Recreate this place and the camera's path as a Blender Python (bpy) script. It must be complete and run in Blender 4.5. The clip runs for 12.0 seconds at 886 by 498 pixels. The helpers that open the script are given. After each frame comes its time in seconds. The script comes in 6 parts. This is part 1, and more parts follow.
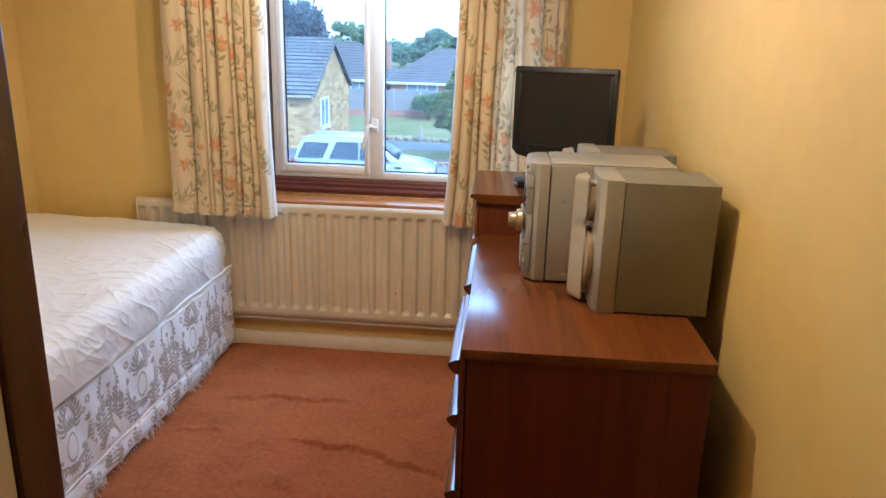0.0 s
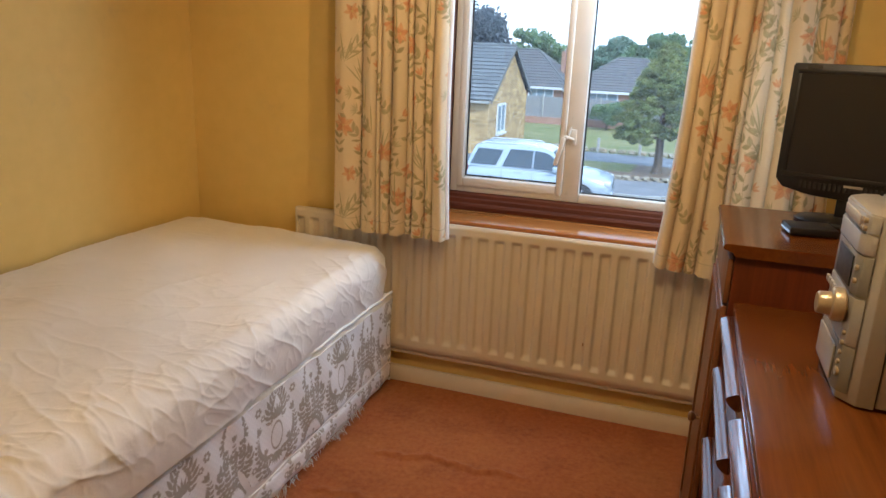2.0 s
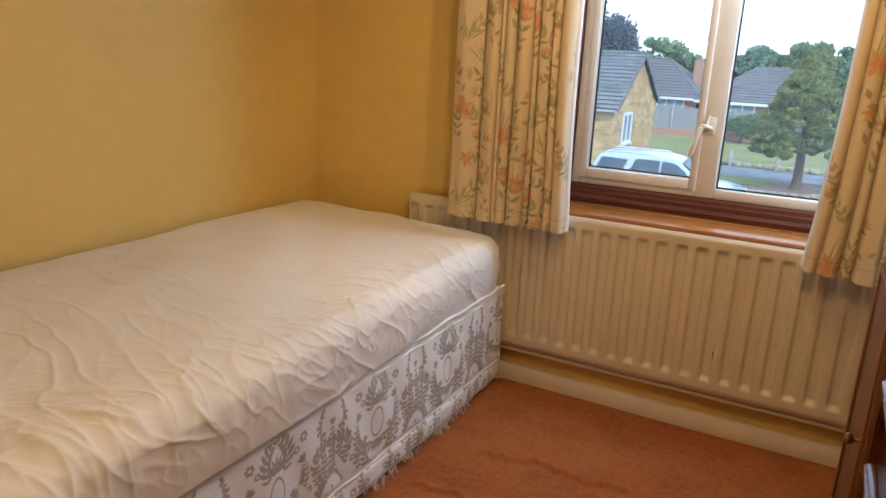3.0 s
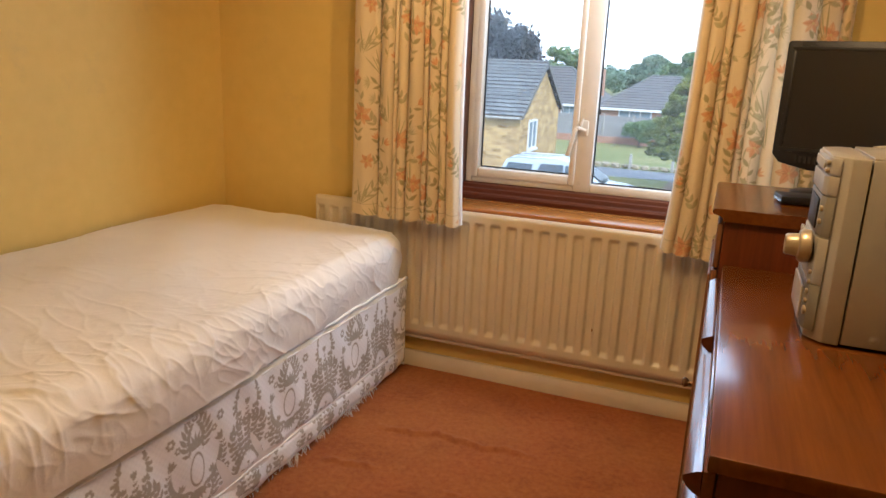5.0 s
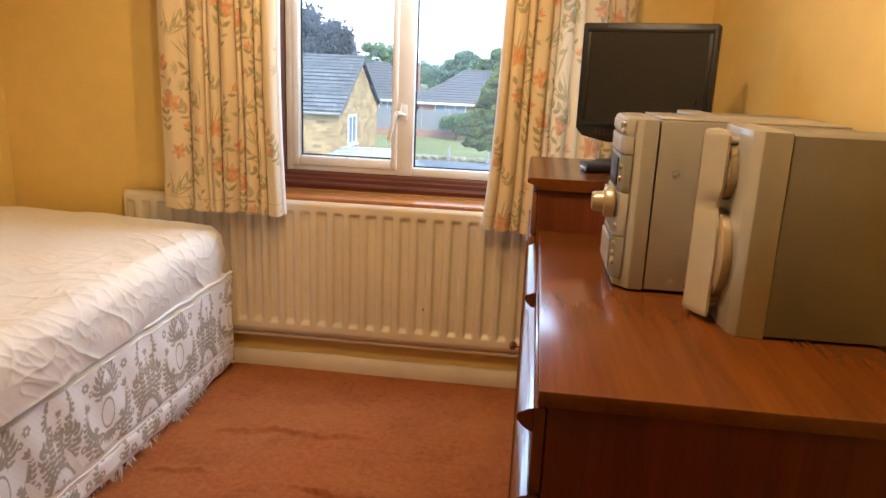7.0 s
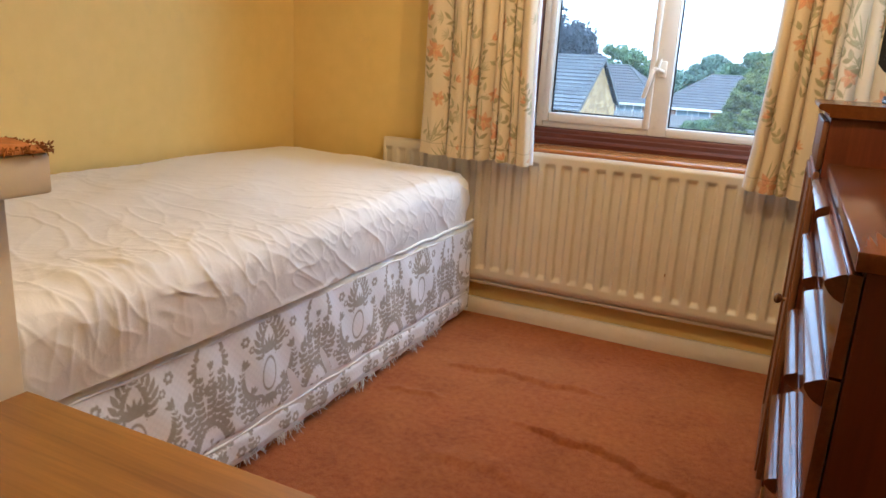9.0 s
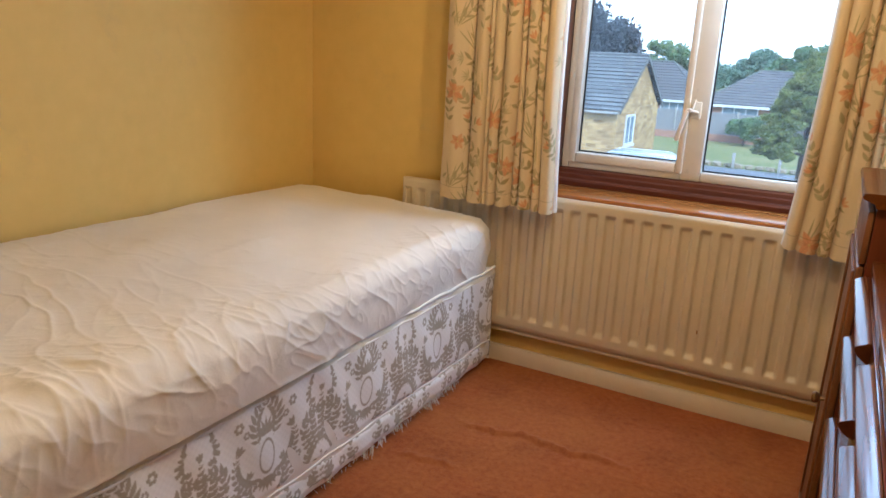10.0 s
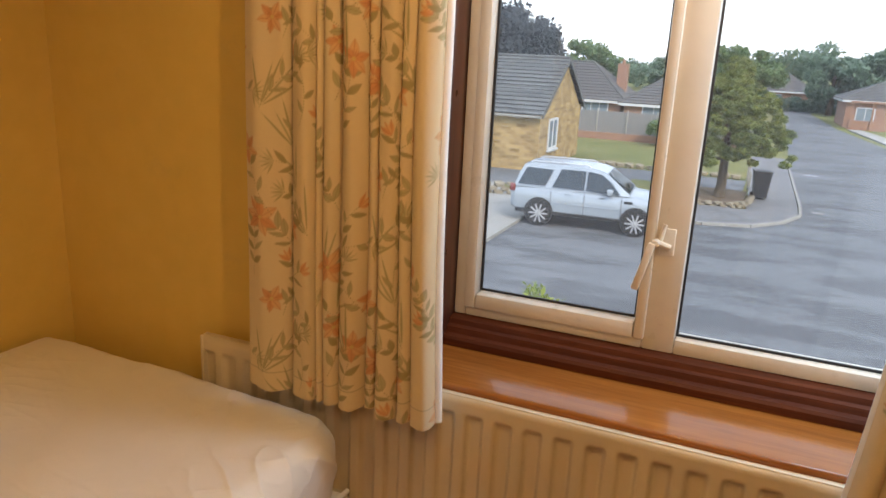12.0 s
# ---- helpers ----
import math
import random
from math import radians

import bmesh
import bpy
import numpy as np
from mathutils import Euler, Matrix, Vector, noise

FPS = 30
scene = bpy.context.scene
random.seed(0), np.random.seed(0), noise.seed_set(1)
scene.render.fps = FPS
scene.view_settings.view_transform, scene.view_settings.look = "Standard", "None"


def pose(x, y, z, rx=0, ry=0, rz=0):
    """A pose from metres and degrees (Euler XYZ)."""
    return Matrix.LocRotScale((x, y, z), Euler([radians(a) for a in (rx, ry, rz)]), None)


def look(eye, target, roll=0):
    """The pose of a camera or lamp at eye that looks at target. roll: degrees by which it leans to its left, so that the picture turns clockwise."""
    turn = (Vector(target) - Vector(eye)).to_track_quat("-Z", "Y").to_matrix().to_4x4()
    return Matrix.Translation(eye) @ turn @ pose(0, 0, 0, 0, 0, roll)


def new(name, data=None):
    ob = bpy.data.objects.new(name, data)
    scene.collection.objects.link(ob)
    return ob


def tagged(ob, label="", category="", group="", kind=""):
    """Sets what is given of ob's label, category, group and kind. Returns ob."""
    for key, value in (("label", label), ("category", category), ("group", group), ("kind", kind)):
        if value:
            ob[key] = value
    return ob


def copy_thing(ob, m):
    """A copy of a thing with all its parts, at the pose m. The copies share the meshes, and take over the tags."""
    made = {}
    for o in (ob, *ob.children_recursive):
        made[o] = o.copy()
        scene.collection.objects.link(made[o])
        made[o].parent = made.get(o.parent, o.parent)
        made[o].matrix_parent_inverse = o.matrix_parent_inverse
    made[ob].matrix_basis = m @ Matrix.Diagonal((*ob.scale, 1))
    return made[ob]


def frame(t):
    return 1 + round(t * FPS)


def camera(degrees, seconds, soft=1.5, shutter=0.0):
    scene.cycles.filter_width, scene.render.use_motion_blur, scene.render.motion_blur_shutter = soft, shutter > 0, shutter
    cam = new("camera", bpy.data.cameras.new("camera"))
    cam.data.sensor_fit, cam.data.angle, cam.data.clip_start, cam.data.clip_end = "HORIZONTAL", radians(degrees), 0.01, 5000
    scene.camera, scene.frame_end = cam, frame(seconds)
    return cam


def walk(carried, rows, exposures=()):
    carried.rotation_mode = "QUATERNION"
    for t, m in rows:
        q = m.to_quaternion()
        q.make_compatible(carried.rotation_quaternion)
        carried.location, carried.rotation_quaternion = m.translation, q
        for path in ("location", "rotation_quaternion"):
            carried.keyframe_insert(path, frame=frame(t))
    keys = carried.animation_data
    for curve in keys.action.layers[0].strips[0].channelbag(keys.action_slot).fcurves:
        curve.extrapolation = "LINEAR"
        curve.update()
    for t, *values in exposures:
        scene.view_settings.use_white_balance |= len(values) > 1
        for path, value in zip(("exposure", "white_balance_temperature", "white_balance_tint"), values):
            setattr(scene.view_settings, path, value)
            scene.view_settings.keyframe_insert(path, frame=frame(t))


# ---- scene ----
cam = camera(63.7, 12.0)
METRES, EYE, TILT, LEAN, TURN = 3.3, 1.56, 0.0, 0.0, 4.9
ROWS = [
    (0.0, 0.0, 0.0, 0.0, 0.44, -15.86, -1.55),
    (0.5, 0.002, 0.0659, 0.0079, -0.23, -15.94, -1.71),
    (1.0, -0.0134, 0.1192, 0.0059, 2.0, -15.76, -1.99),
    (1.5, -0.0361, 0.1504, -0.0009, 6.52, -15.6, -2.18),
    (2.0, -0.0506, 0.1919, -0.0186, 14.28, -15.76, -2.26),
    (2.5, -0.0605, 0.2285, -0.0379, 22.2, -15.84, -2.41),
    (4.5, -0.033, 0.1915, -0.0709, 25.27, -14.83, -2.56),
    (5.0, -0.0172, 0.1634, -0.0504, 16.93, -14.45, -2.4),
    (5.5, -0.0088, 0.1557, -0.0461, 9.4, -14.37, -2.28),
    (6.0, -0.0106, 0.156, -0.0538, 4.66, -14.27, -2.23),
    (6.5, -0.0141, 0.1578, -0.0578, 3.17, -14.21, -2.27),
    (7.0, -0.017, 0.1597, -0.0641, 2.65, -14.17, -2.3),
    (7.5, -0.0306, 0.1544, -0.1037, 4.59, -14.17, -2.44),
    (9.5, -0.0363, 0.1507, -0.1295, 24.0, -14.98, -2.88),
    (10.0, -0.0341, 0.2104, -0.0734, 24.34, -15.21, -2.67),
    (10.5, -0.0446, 0.2971, -0.0285, 24.24, -15.42, -2.73),
    (11.0, -0.0668, 0.3843, -0.0024, 23.01, -15.31, -2.78),
    (11.5, -0.0845, 0.4992, 0.0007, 20.87, -15.3, -2.6),
    (12.0, -0.1147, 0.602, 0.0, 18.45, -15.17, -2.72),
]
EXPOSURES = [(0.0, 1.9, 4800, 8), (1.0, 1.76, 5300, 8), (2.5, 1.46, 6000, 10), (4.5, 1.62, 6100, 11), (5.5, 1.78, 6800, 14), (7.5, 2.0, 6000, 12), (9.5, 1.86, 5300, 8), (10.5, 1.4, 6300, 11), (11.0, 1.22, 7200, 15), (12.0, 1.1, 7700, 17)]
walk(cam, [(t, pose(0, 0, EYE, TILT, LEAN, TURN) @ pose(METRES * x, METRES * y, METRES * z, 90 + pitch, roll, yaw)) for t, x, y, z, yaw, pitch, roll in ROWS], EXPOSURES)

# ---- world and light ----
SUN_ELEVATION, SUN_TURN = 38, 140
world = bpy.data.worlds.new("world")
scene.world = world
world.use_nodes = True
wn, wl = world.node_tree.nodes, world.node_tree.links
sky = wn.new("ShaderNodeTexSky")
sky.sky_type, sky.sun_disc = "NISHITA", False
sky.sun_elevation, sky.sun_rotation = radians(SUN_ELEVATION), radians(SUN_TURN)
sky.air_density, sky.dust_density, sky.ozone_density = 1.0, 1.0, 1.0
veil = wn.new("ShaderNodeMix")  # thin even cloud over the whole sky
veil.data_type = "RGBA"
veil.inputs[0].default_value = 0.75
veil.inputs[7].default_value = (5.1, 6.3, 8.3, 1)
wl.new(sky.outputs[0], veil.inputs[6])
wl.new(veil.outputs[2], wn["Background"].inputs[0])
wn["Background"].inputs[1].default_value = 0.15

sun_data = bpy.data.lights.new("sun", "SUN")
sun_data.energy, sun_data.angle, sun_data.color = 1.5, radians(20), (1.0, 0.95, 0.88)
sun = new("sun", sun_data)
sun.matrix_world = pose(0, 0, 30, 90 - SUN_ELEVATION, 0, 180 - SUN_TURN)

# a bare bulb over the middle of the room, and a ceiling spotlight turned to the window wall
LAMP, SPOT = (-0.34, 1.6, 2.24), (-0.66, 2.58, 2.22)
lamp_data = bpy.data.lights.new("ceiling_lamp_light", "POINT")
lamp_data.energy, lamp_data.color, lamp_data.shadow_soft_size = 11.0, (1.0, 0.705, 0.39), 0.022
lamp_light = new("ceiling_lamp_light", lamp_data)
lamp_light.location = LAMP
spot_data = bpy.data.lights.new("spotlight_light", "SPOT")
spot_data.energy, spot_data.color, spot_data.shadow_soft_size = 9.0, (1.0, 0.67, 0.32), 0.02
spot_data.spot_size, spot_data.spot_blend = radians(112), 0.6
SPOT_AIM = look(SPOT, (-0.98, 3.4, 1.25))
spot_light = new("spotlight_light", spot_data)
spot_light.matrix_world = SPOT_AIM

# sky light that comes in at the head of the window
window_data = bpy.data.lights.new("window_light", "AREA")
window_data.shape, window_data.size, window_data.size_y = "RECTANGLE", 1.24, 0.33
window_data.energy, window_data.color = 4.2, (0.5, 0.72, 1.0)
window_light = new("window_light", window_data)
window_light.matrix_world = look((-0.58, 3.64, 1.97), (-1.25, 2.0, 0.4))

# sky light that comes in low across the room, beside the drawn-back curtain
side_data = bpy.data.lights.new("window_side_light", "AREA")
side_data.shape, side_data.size, side_data.size_y = "RECTANGLE", 0.22, 1.1
side_data.energy, side_data.color = 5.0, (0.5, 0.72, 1.0)
side_light = new("window_side_light", side_data)
side_light.matrix_world = look((-0.04, 3.655, 1.46), (-1.5, 2.3, 0.5))

# ---- helpers for shapes ----
def part(name, bm, material, parent=None, label="", angle=35, smooth=True):
    """Links a bmesh as one mesh object under a thing or a part."""
    me = bpy.data.meshes.new(name)
    bm.normal_update()
    bm.to_mesh(me)
    bm.free()
    return finish(name, me, material, parent, label, angle, smooth)


def finish(name, me, material, parent=None, label="", angle=35, smooth=True):
    for m in (material if isinstance(material, (list, tuple)) else [material]):
        me.materials.append(m)
    if smooth:
        me.shade_smooth()
        me.set_sharp_from_angle(angle=radians(angle))
    ob = new(name, me)
    if parent:
        ob.parent = parent
    if label:
        ob["label"] = label
    return ob


def thing(name, m, label, category, group="", kind=""):
    ob = new(name)
    ob.matrix_world = m
    ob.empty_display_size = 0.1
    return tagged(ob, label, category, group, kind)


def box(bm, x0, x1, y0, y1, z0, z1, bevel=0.0, seg=2, m=None):
    vs = [bm.verts.new((x, y, z)) for x in (x0, x1) for y in (y0, y1) for z in (z0, z1)]
    fs = [bm.faces.new([vs[i] for i in f]) for f in ((0, 1, 3, 2), (4, 6, 7, 5), (0, 4, 5, 1), (2, 3, 7, 6), (0, 2, 6, 4), (1, 5, 7, 3))]
    if m is not None:
        bmesh.ops.transform(bm, matrix=m, verts=vs)
    if bevel:
        es = list({e for f in fs for e in f.edges})
        bmesh.ops.bevel(bm, geom=es, offset=bevel, segments=seg, profile=0.5, affect="EDGES")
    return bm


def boxed(x0, x1, y0, y1, z0, z1, bevel=0.0, seg=2, m=None):
    return box(bmesh.new(), x0, x1, y0, y1, z0, z1, bevel, seg, m)


def lathe(bm, rings, seg=20, m=None):
    """Rings of (height, radius) about z, closed at both ends."""
    m = m or Matrix()
    rows = []
    for z, r in rings:
        rows.append([bm.verts.new(m @ Vector((r * math.cos(a), r * math.sin(a), z))) for a in [2 * math.pi * i / seg for i in range(seg)]])
    for a, b in zip(rows, rows[1:]):
        for i in range(seg):
            bm.faces.new((a[i], a[(i + 1) % seg], b[(i + 1) % seg], b[i]))
    bm.faces.new(list(reversed(rows[0])))
    bm.faces.new(rows[-1])
    return bm


def tube(bm, points, radii, seg=8):
    """A round bar through points."""
    pts = [Vector(p) for p in points]
    rows = []
    for i, p in enumerate(pts):
        d = (pts[min(i + 1, len(pts) - 1)] - pts[max(i - 1, 0)]).normalized()
        q = d.to_track_quat("Z", "Y").to_matrix()
        r = radii[i] if isinstance(radii, (list, tuple)) else radii
        rows.append([bm.verts.new(p + q @ Vector((r * math.cos(a), r * math.sin(a), 0))) for a in [2 * math.pi * k / seg for k in range(seg)]])
    for a, b in zip(rows, rows[1:]):
        for k in range(seg):
            bm.faces.new((a[k], a[(k + 1) % seg], b[(k + 1) % seg], b[k]))
    bm.faces.new(list(reversed(rows[0])))
    bm.faces.new(rows[-1])
    return bm


def prism(bm, outline, lo, hi, axis="z", bevel=0.0):
    """An outline of (a, b) pulled along an axis: z takes (x, y), y takes (x, z), x takes (y, z)."""
    def at(a, b, c):
        return {"z": (a, b, c), "y": (a, c, b), "x": (c, a, b)}[axis]
    lower = [bm.verts.new(at(a, b, lo)) for a, b in outline]
    upper = [bm.verts.new(at(a, b, hi)) for a, b in outline]
    n = len(outline)
    fs = [bm.faces.new((lower[i], lower[(i + 1) % n], upper[(i + 1) % n], upper[i])) for i in range(n)]
    fs += [bm.faces.new(list(reversed(lower))), bm.faces.new(upper)]
    bmesh.ops.recalc_face_normals(bm, faces=fs)
    if bevel:
        bmesh.ops.bevel(bm, geom=list({e for f in fs for e in f.edges}), offset=bevel, segments=2, profile=0.5, affect="EDGES")
    return bm


def sheet(name, grid, material, parent=None, label="", colours=None, smooth=True):
    """A mesh from an array of places (rows, columns, 3), with optional colours at its vertices."""
    r, c = grid.shape[:2]
    me = bpy.data.meshes.new(name)
    i = np.arange(r * c).reshape(r, c)
    faces = np.stack([i[:-1, :-1], i[:-1, 1:], i[1:, 1:], i[1:, :-1]], -1).reshape(-1, 4)
    me.from_pydata(grid.reshape(-1, 3).tolist(), [], faces.tolist())
    if colours is not None:
        att = me.color_attributes.new("print", "FLOAT_COLOR", "POINT")
        att.data.foreach_set("color", np.concatenate([colours.reshape(-1, 3), np.ones((r * c, 1))], 1).astype(np.float32).ravel())
    return finish(name, me, material, parent, label, 180, smooth)


# ---- materials ----
class Nodes:
    """A short hand for node materials."""
    def __init__(self, name, rough=0.6, metal=0.0, spec=0.5):
        self.mat = bpy.data.materials.new(name)
        self.mat.use_nodes = True
        self.t = self.mat.node_tree
        self.b = self.t.nodes["Principled BSDF"]
        self.b.inputs["Roughness"].default_value = rough
        self.b.inputs["Metallic"].default_value = metal
        self.b.inputs["Specular IOR Level"].default_value = spec
        self.co = self.node("ShaderNodeTexCoord").outputs["Object"]

    def node(self, kind, **sets):
        n = self.t.nodes.new(kind)
        for k, v in sets.items():
            n.inputs[k.replace("_", " ")].default_value = v
        return n

    def link(self, a, b):
        self.t.links.new(a, b)

    def scaled(self, s, co=None):
        n = self.node("ShaderNodeMapping")
        n.inputs["Scale"].default_value = s
        self.link(co or self.co, n.inputs["Vector"])
        return n.outputs[0]

    def noise(self, scale, detail=4, rough=0.55, co=None, distort=0.0):
        n = self.node("ShaderNodeTexNoise", Scale=scale, Detail=detail, Roughness=rough, Distortion=distort)
        self.link(co or self.co, n.inputs["Vector"])
        return n.outputs["Fac"]

    def ramp(self, fac, *stops):
        n = self.node("ShaderNodeValToRGB")
        e = n.color_ramp.elements
        while len(e) < len(stops):
            e.new(0.5)
        for s, (p, c) in zip(e, stops):
            s.position, s.color = p, (*c, 1) if isinstance(c, tuple) else (c, c, c, 1)
        self.link(fac, n.inputs[0])
        return n.outputs[0]

    def mix(self, fac, a, b, kind="MIX"):
        n = self.t.nodes.new("ShaderNodeMix")
        n.data_type, n.blend_type = "RGBA", kind
        for socket, v in ((n.inputs[0], fac), (n.inputs[6], a), (n.inputs[7], b)):
            if isinstance(v, bpy.types.NodeSocket):
                self.link(v, socket)
            elif isinstance(v, tuple):
                socket.default_value = (*v, 1)
            else:
                socket.default_value = v
        return n.outputs[2]

    def colour(self, socket):
        self.link(socket, self.b.inputs["Base Color"])
        return self

    def rough(self, fac, lo, hi):
        n = self.node("ShaderNodeMapRange")
        n.inputs["To Min"].default_value, n.inputs["To Max"].default_value = lo, hi
        self.link(fac, n.inputs[0])
        self.link(n.outputs[0], self.b.inputs["Roughness"])
        return self

    def bump(self, height, strength=0.3, distance=0.002):
        n = self.node("ShaderNodeBump", Strength=strength, Distance=distance)
        self.link(height, n.inputs["Height"])
        if self.b.inputs["Normal"].is_linked:
            self.link(self.b.inputs["Normal"].links[0].from_socket, n.inputs["Normal"])
        self.link(n.outputs[0], self.b.inputs["Normal"])
        return self


def plain(name, c, rough=0.5, metal=0.0, vary=0.12, scale=9.0, grain=400.0, bump=0.08, spec=0.5):
    """Paint, plastic or metal with slight mottling and fine relief."""
    n = Nodes(name, rough, metal, spec)
    lo, hi = tuple(v * (1 - vary) for v in c), tuple(min(1, v * (1 + vary)) for v in c)
    blotch = n.noise(scale, 5)
    n.colour(n.ramp(blotch, (0.3, lo), (0.7, hi)))
    n.rough(n.noise(scale * 3, 4), max(0.02, rough - 0.08), min(1, rough + 0.08))
    if bump:
        n.bump(n.noise(grain, 2), bump, 0.001)
    return n.mat


def wood(name, dark, light, rough=0.3, along="y", scale=1.0, wear=None, spec=0.5):
    """Veneer with long grain; along names the grain's way."""
    n = Nodes(name, rough, 0.0, spec)
    s = {"x": (1.2, 22, 22), "y": (22, 1.2, 22), "z": (22, 22, 1.2)}[along]
    co = n.scaled(tuple(v * scale for v in s))
    band = n.noise(1.4, 6, 0.6, co, 0.9)
    fine = n.noise(9.0, 3, 0.6, co)
    c = n.ramp(band, (0.3, dark), (0.52, tuple((a + b) / 2 for a, b in zip(dark, light))), (0.72, light))
    c = n.mix(0.22, c, n.ramp(fine, (0.3, tuple(v * 0.5 for v in dark)), (0.7, light)))
    if wear:
        sc = n.noise(34, 2, 0.6, n.scaled((1.0, 0.45, 1.0)))
        c = n.mix(n.ramp(sc, (0.73, 0.0), (0.76, 0.7)), c, wear)
    n.colour(c)
    n.rough(n.noise(6, 5), max(0.05, rough - 0.1), rough + 0.14)
    n.bump(fine, 0.12, 0.0006)
    return n.mat


M = {}
# yellow emulsion with slight roller marks
n = Nodes("wall_paint", 0.62, spec=0.35)
big, mid = n.noise(1.3, 4), n.noise(14, 5)
c = n.mix(0.5, n.ramp(big, (0.3, (0.67, 0.47, 0.135)), (0.7, (0.73, 0.525, 0.165))), n.ramp(mid, (0.3, (0.67, 0.475, 0.14)), (0.7, (0.74, 0.53, 0.17))))
smudge = n.ramp(n.noise(3.1, 7, 0.7), (0.6, 0.0), (0.74, 0.35))
c = n.mix(smudge, c, (0.5, 0.37, 0.17))
n.colour(c).bump(n.noise(160, 3), 0.12, 0.0015)
n.bump(n.noise(9, 4), 0.1, 0.004)
M["wall"] = n.mat
n = Nodes("ceiling_paint", 0.8)
n.colour(n.ramp(n.noise(3, 5), (0.3, (0.74, 0.72, 0.66)), (0.7, (0.8, 0.78, 0.72)))).bump(n.noise(60, 4), 0.3, 0.003)
M["ceiling"] = n.mat
# worn terracotta carpet
n = Nodes("carpet", 0.95, spec=0.1)
pile, tuft, stain = n.noise(700, 3, 0.7), n.noise(150, 4, 0.7), n.noise(2.2, 6, 0.62)
c = n.ramp(tuft, (0.28, (0.27, 0.058, 0.014)), (0.72, (0.47, 0.138, 0.036)))
c = n.mix(0.35, c, n.ramp(pile, (0.3, (0.2, 0.05, 0.02)), (0.7, (0.5, 0.18, 0.08))))
c = n.mix(n.ramp(stain, (0.42, 0.0), (0.68, 0.7)), c, (0.42, 0.165, 0.045))
c = n.mix(n.ramp(n.noise(5.5, 5, 0.6), (0.48, 0.0), (0.7, 0.65)), c, (0.2, 0.05, 0.016))
c = n.mix(0.45, c, n.ramp(n.noise(45, 5, 0.7), (0.32, (0.25, 0.06, 0.016)), (0.68, (0.5, 0.18, 0.055))))
n.colour(c).bump(tuft, 0.7, 0.006)
n.bump(n.noise(30, 5, 0.65), 0.5, 0.008)
n.bump(pile, 0.6, 0.003)
n.b.inputs["Sheen Weight"].default_value = 0.04
M["carpet"] = n.mat
M["carpet_gold"] = plain("faded_carpet_offcut", (0.33, 0.13, 0.035), 0.95, 0, 0.35, 40, 350, 0.8, 0.1)
M["white"] = plain("radiator_enamel", (0.62, 0.53, 0.38), 0.34, 0, 0.04, 5, 90, 0.04)
M["skirt"] = plain("gloss_paint", (0.74, 0.66, 0.5), 0.36, 0, 0.06, 6, 60, 0.06)
M["frame"] = plain("window_frame_paint", (0.68, 0.61, 0.5), 0.3, 0, 0.05, 8, 120, 0.05)
M["ledge"] = plain("chipped_paint", (0.62, 0.55, 0.44), 0.5, 0, 0.1, 12, 60, 0.25)
M["mahogany"] = wood("dark_mahogany", (0.055, 0.011, 0.004), (0.13, 0.032, 0.010), 0.5, "x", 1.5, None, 0.2)
M["mahogany_up"] = wood("dark_mahogany_upright", (0.045, 0.012, 0.006), (0.12, 0.032, 0.013), 0.3, "z", 1.5)
M["sill"] = wood("sill_varnish", (0.25, 0.078, 0.015), (0.42, 0.152, 0.033), 0.13, "x", 1.2)
M["chest_top"] = wood("chest_top_veneer", (0.105, 0.028, 0.005), (0.17, 0.052, 0.008), 0.17, "y", 0.6, None, 0.36)
M["chest_side"] = wood("chest_side_veneer", (0.085, 0.017, 0.004), (0.14, 0.03, 0.007), 0.34, "z", 0.7, None, 0.22)
M["chest_front"] = wood("chest_front_veneer", (0.09, 0.024, 0.008), (0.15, 0.042, 0.013), 0.11, "y", 0.9, None, 0.6)
M["teak"] = wood("cabinet_teak", (0.14, 0.054, 0.008), (0.36, 0.165, 0.028), 0.42, "x", 0.75)
M["teak_up"] = wood("cabinet_teak_upright", (0.14, 0.045, 0.012), (0.26, 0.1, 0.028), 0.42, "z", 1.0)
M["pine"] = wood("pale_wood", (0.3, 0.14, 0.04), (0.42, 0.21, 0.07), 0.45, "z", 1.0)
M["silver"] = plain("silver_plastic", (0.41, 0.39, 0.355), 0.32, 0.35, 0.05, 10, 900, 0.06)
M["silver_dark"] = plain("grey_plastic", (0.2, 0.185, 0.152), 0.42, 0.05, 0.06, 10, 700, 0.12)
M["silver_pale"] = plain("pale_silver_plastic", (0.46, 0.42, 0.35), 0.34, 0.15, 0.05, 10, 900, 0.06)
M["gold"] = plain("champagne_plastic", (0.42, 0.34, 0.23), 0.32, 0.4, 0.05, 10, 600, 0.05)
M["black"] = plain("black_plastic", (0.007, 0.007, 0.008), 0.45, 0, 0.05, 10, 500, 0.0)
M["dark"] = plain("dark_plastic", (0.02, 0.02, 0.022), 0.4, 0, 0.1, 10, 500, 0.06)
M["screen"] = plain("tv_panel", (0.012, 0.012, 0.014), 0.3, 0, 0.03, 3, 900, 0.0)
M["brass"] = plain("aged_brass", (0.3, 0.17, 0.08), 0.3, 0.9, 0.15, 40, 300, 0.1)
M["chrome"] = plain("chrome", (0.6, 0.6, 0.6), 0.15, 1.0, 0.05, 20, 300, 0.02)
M["rubber"] = plain("rubber_seal", (0.015, 0.015, 0.016), 0.6)

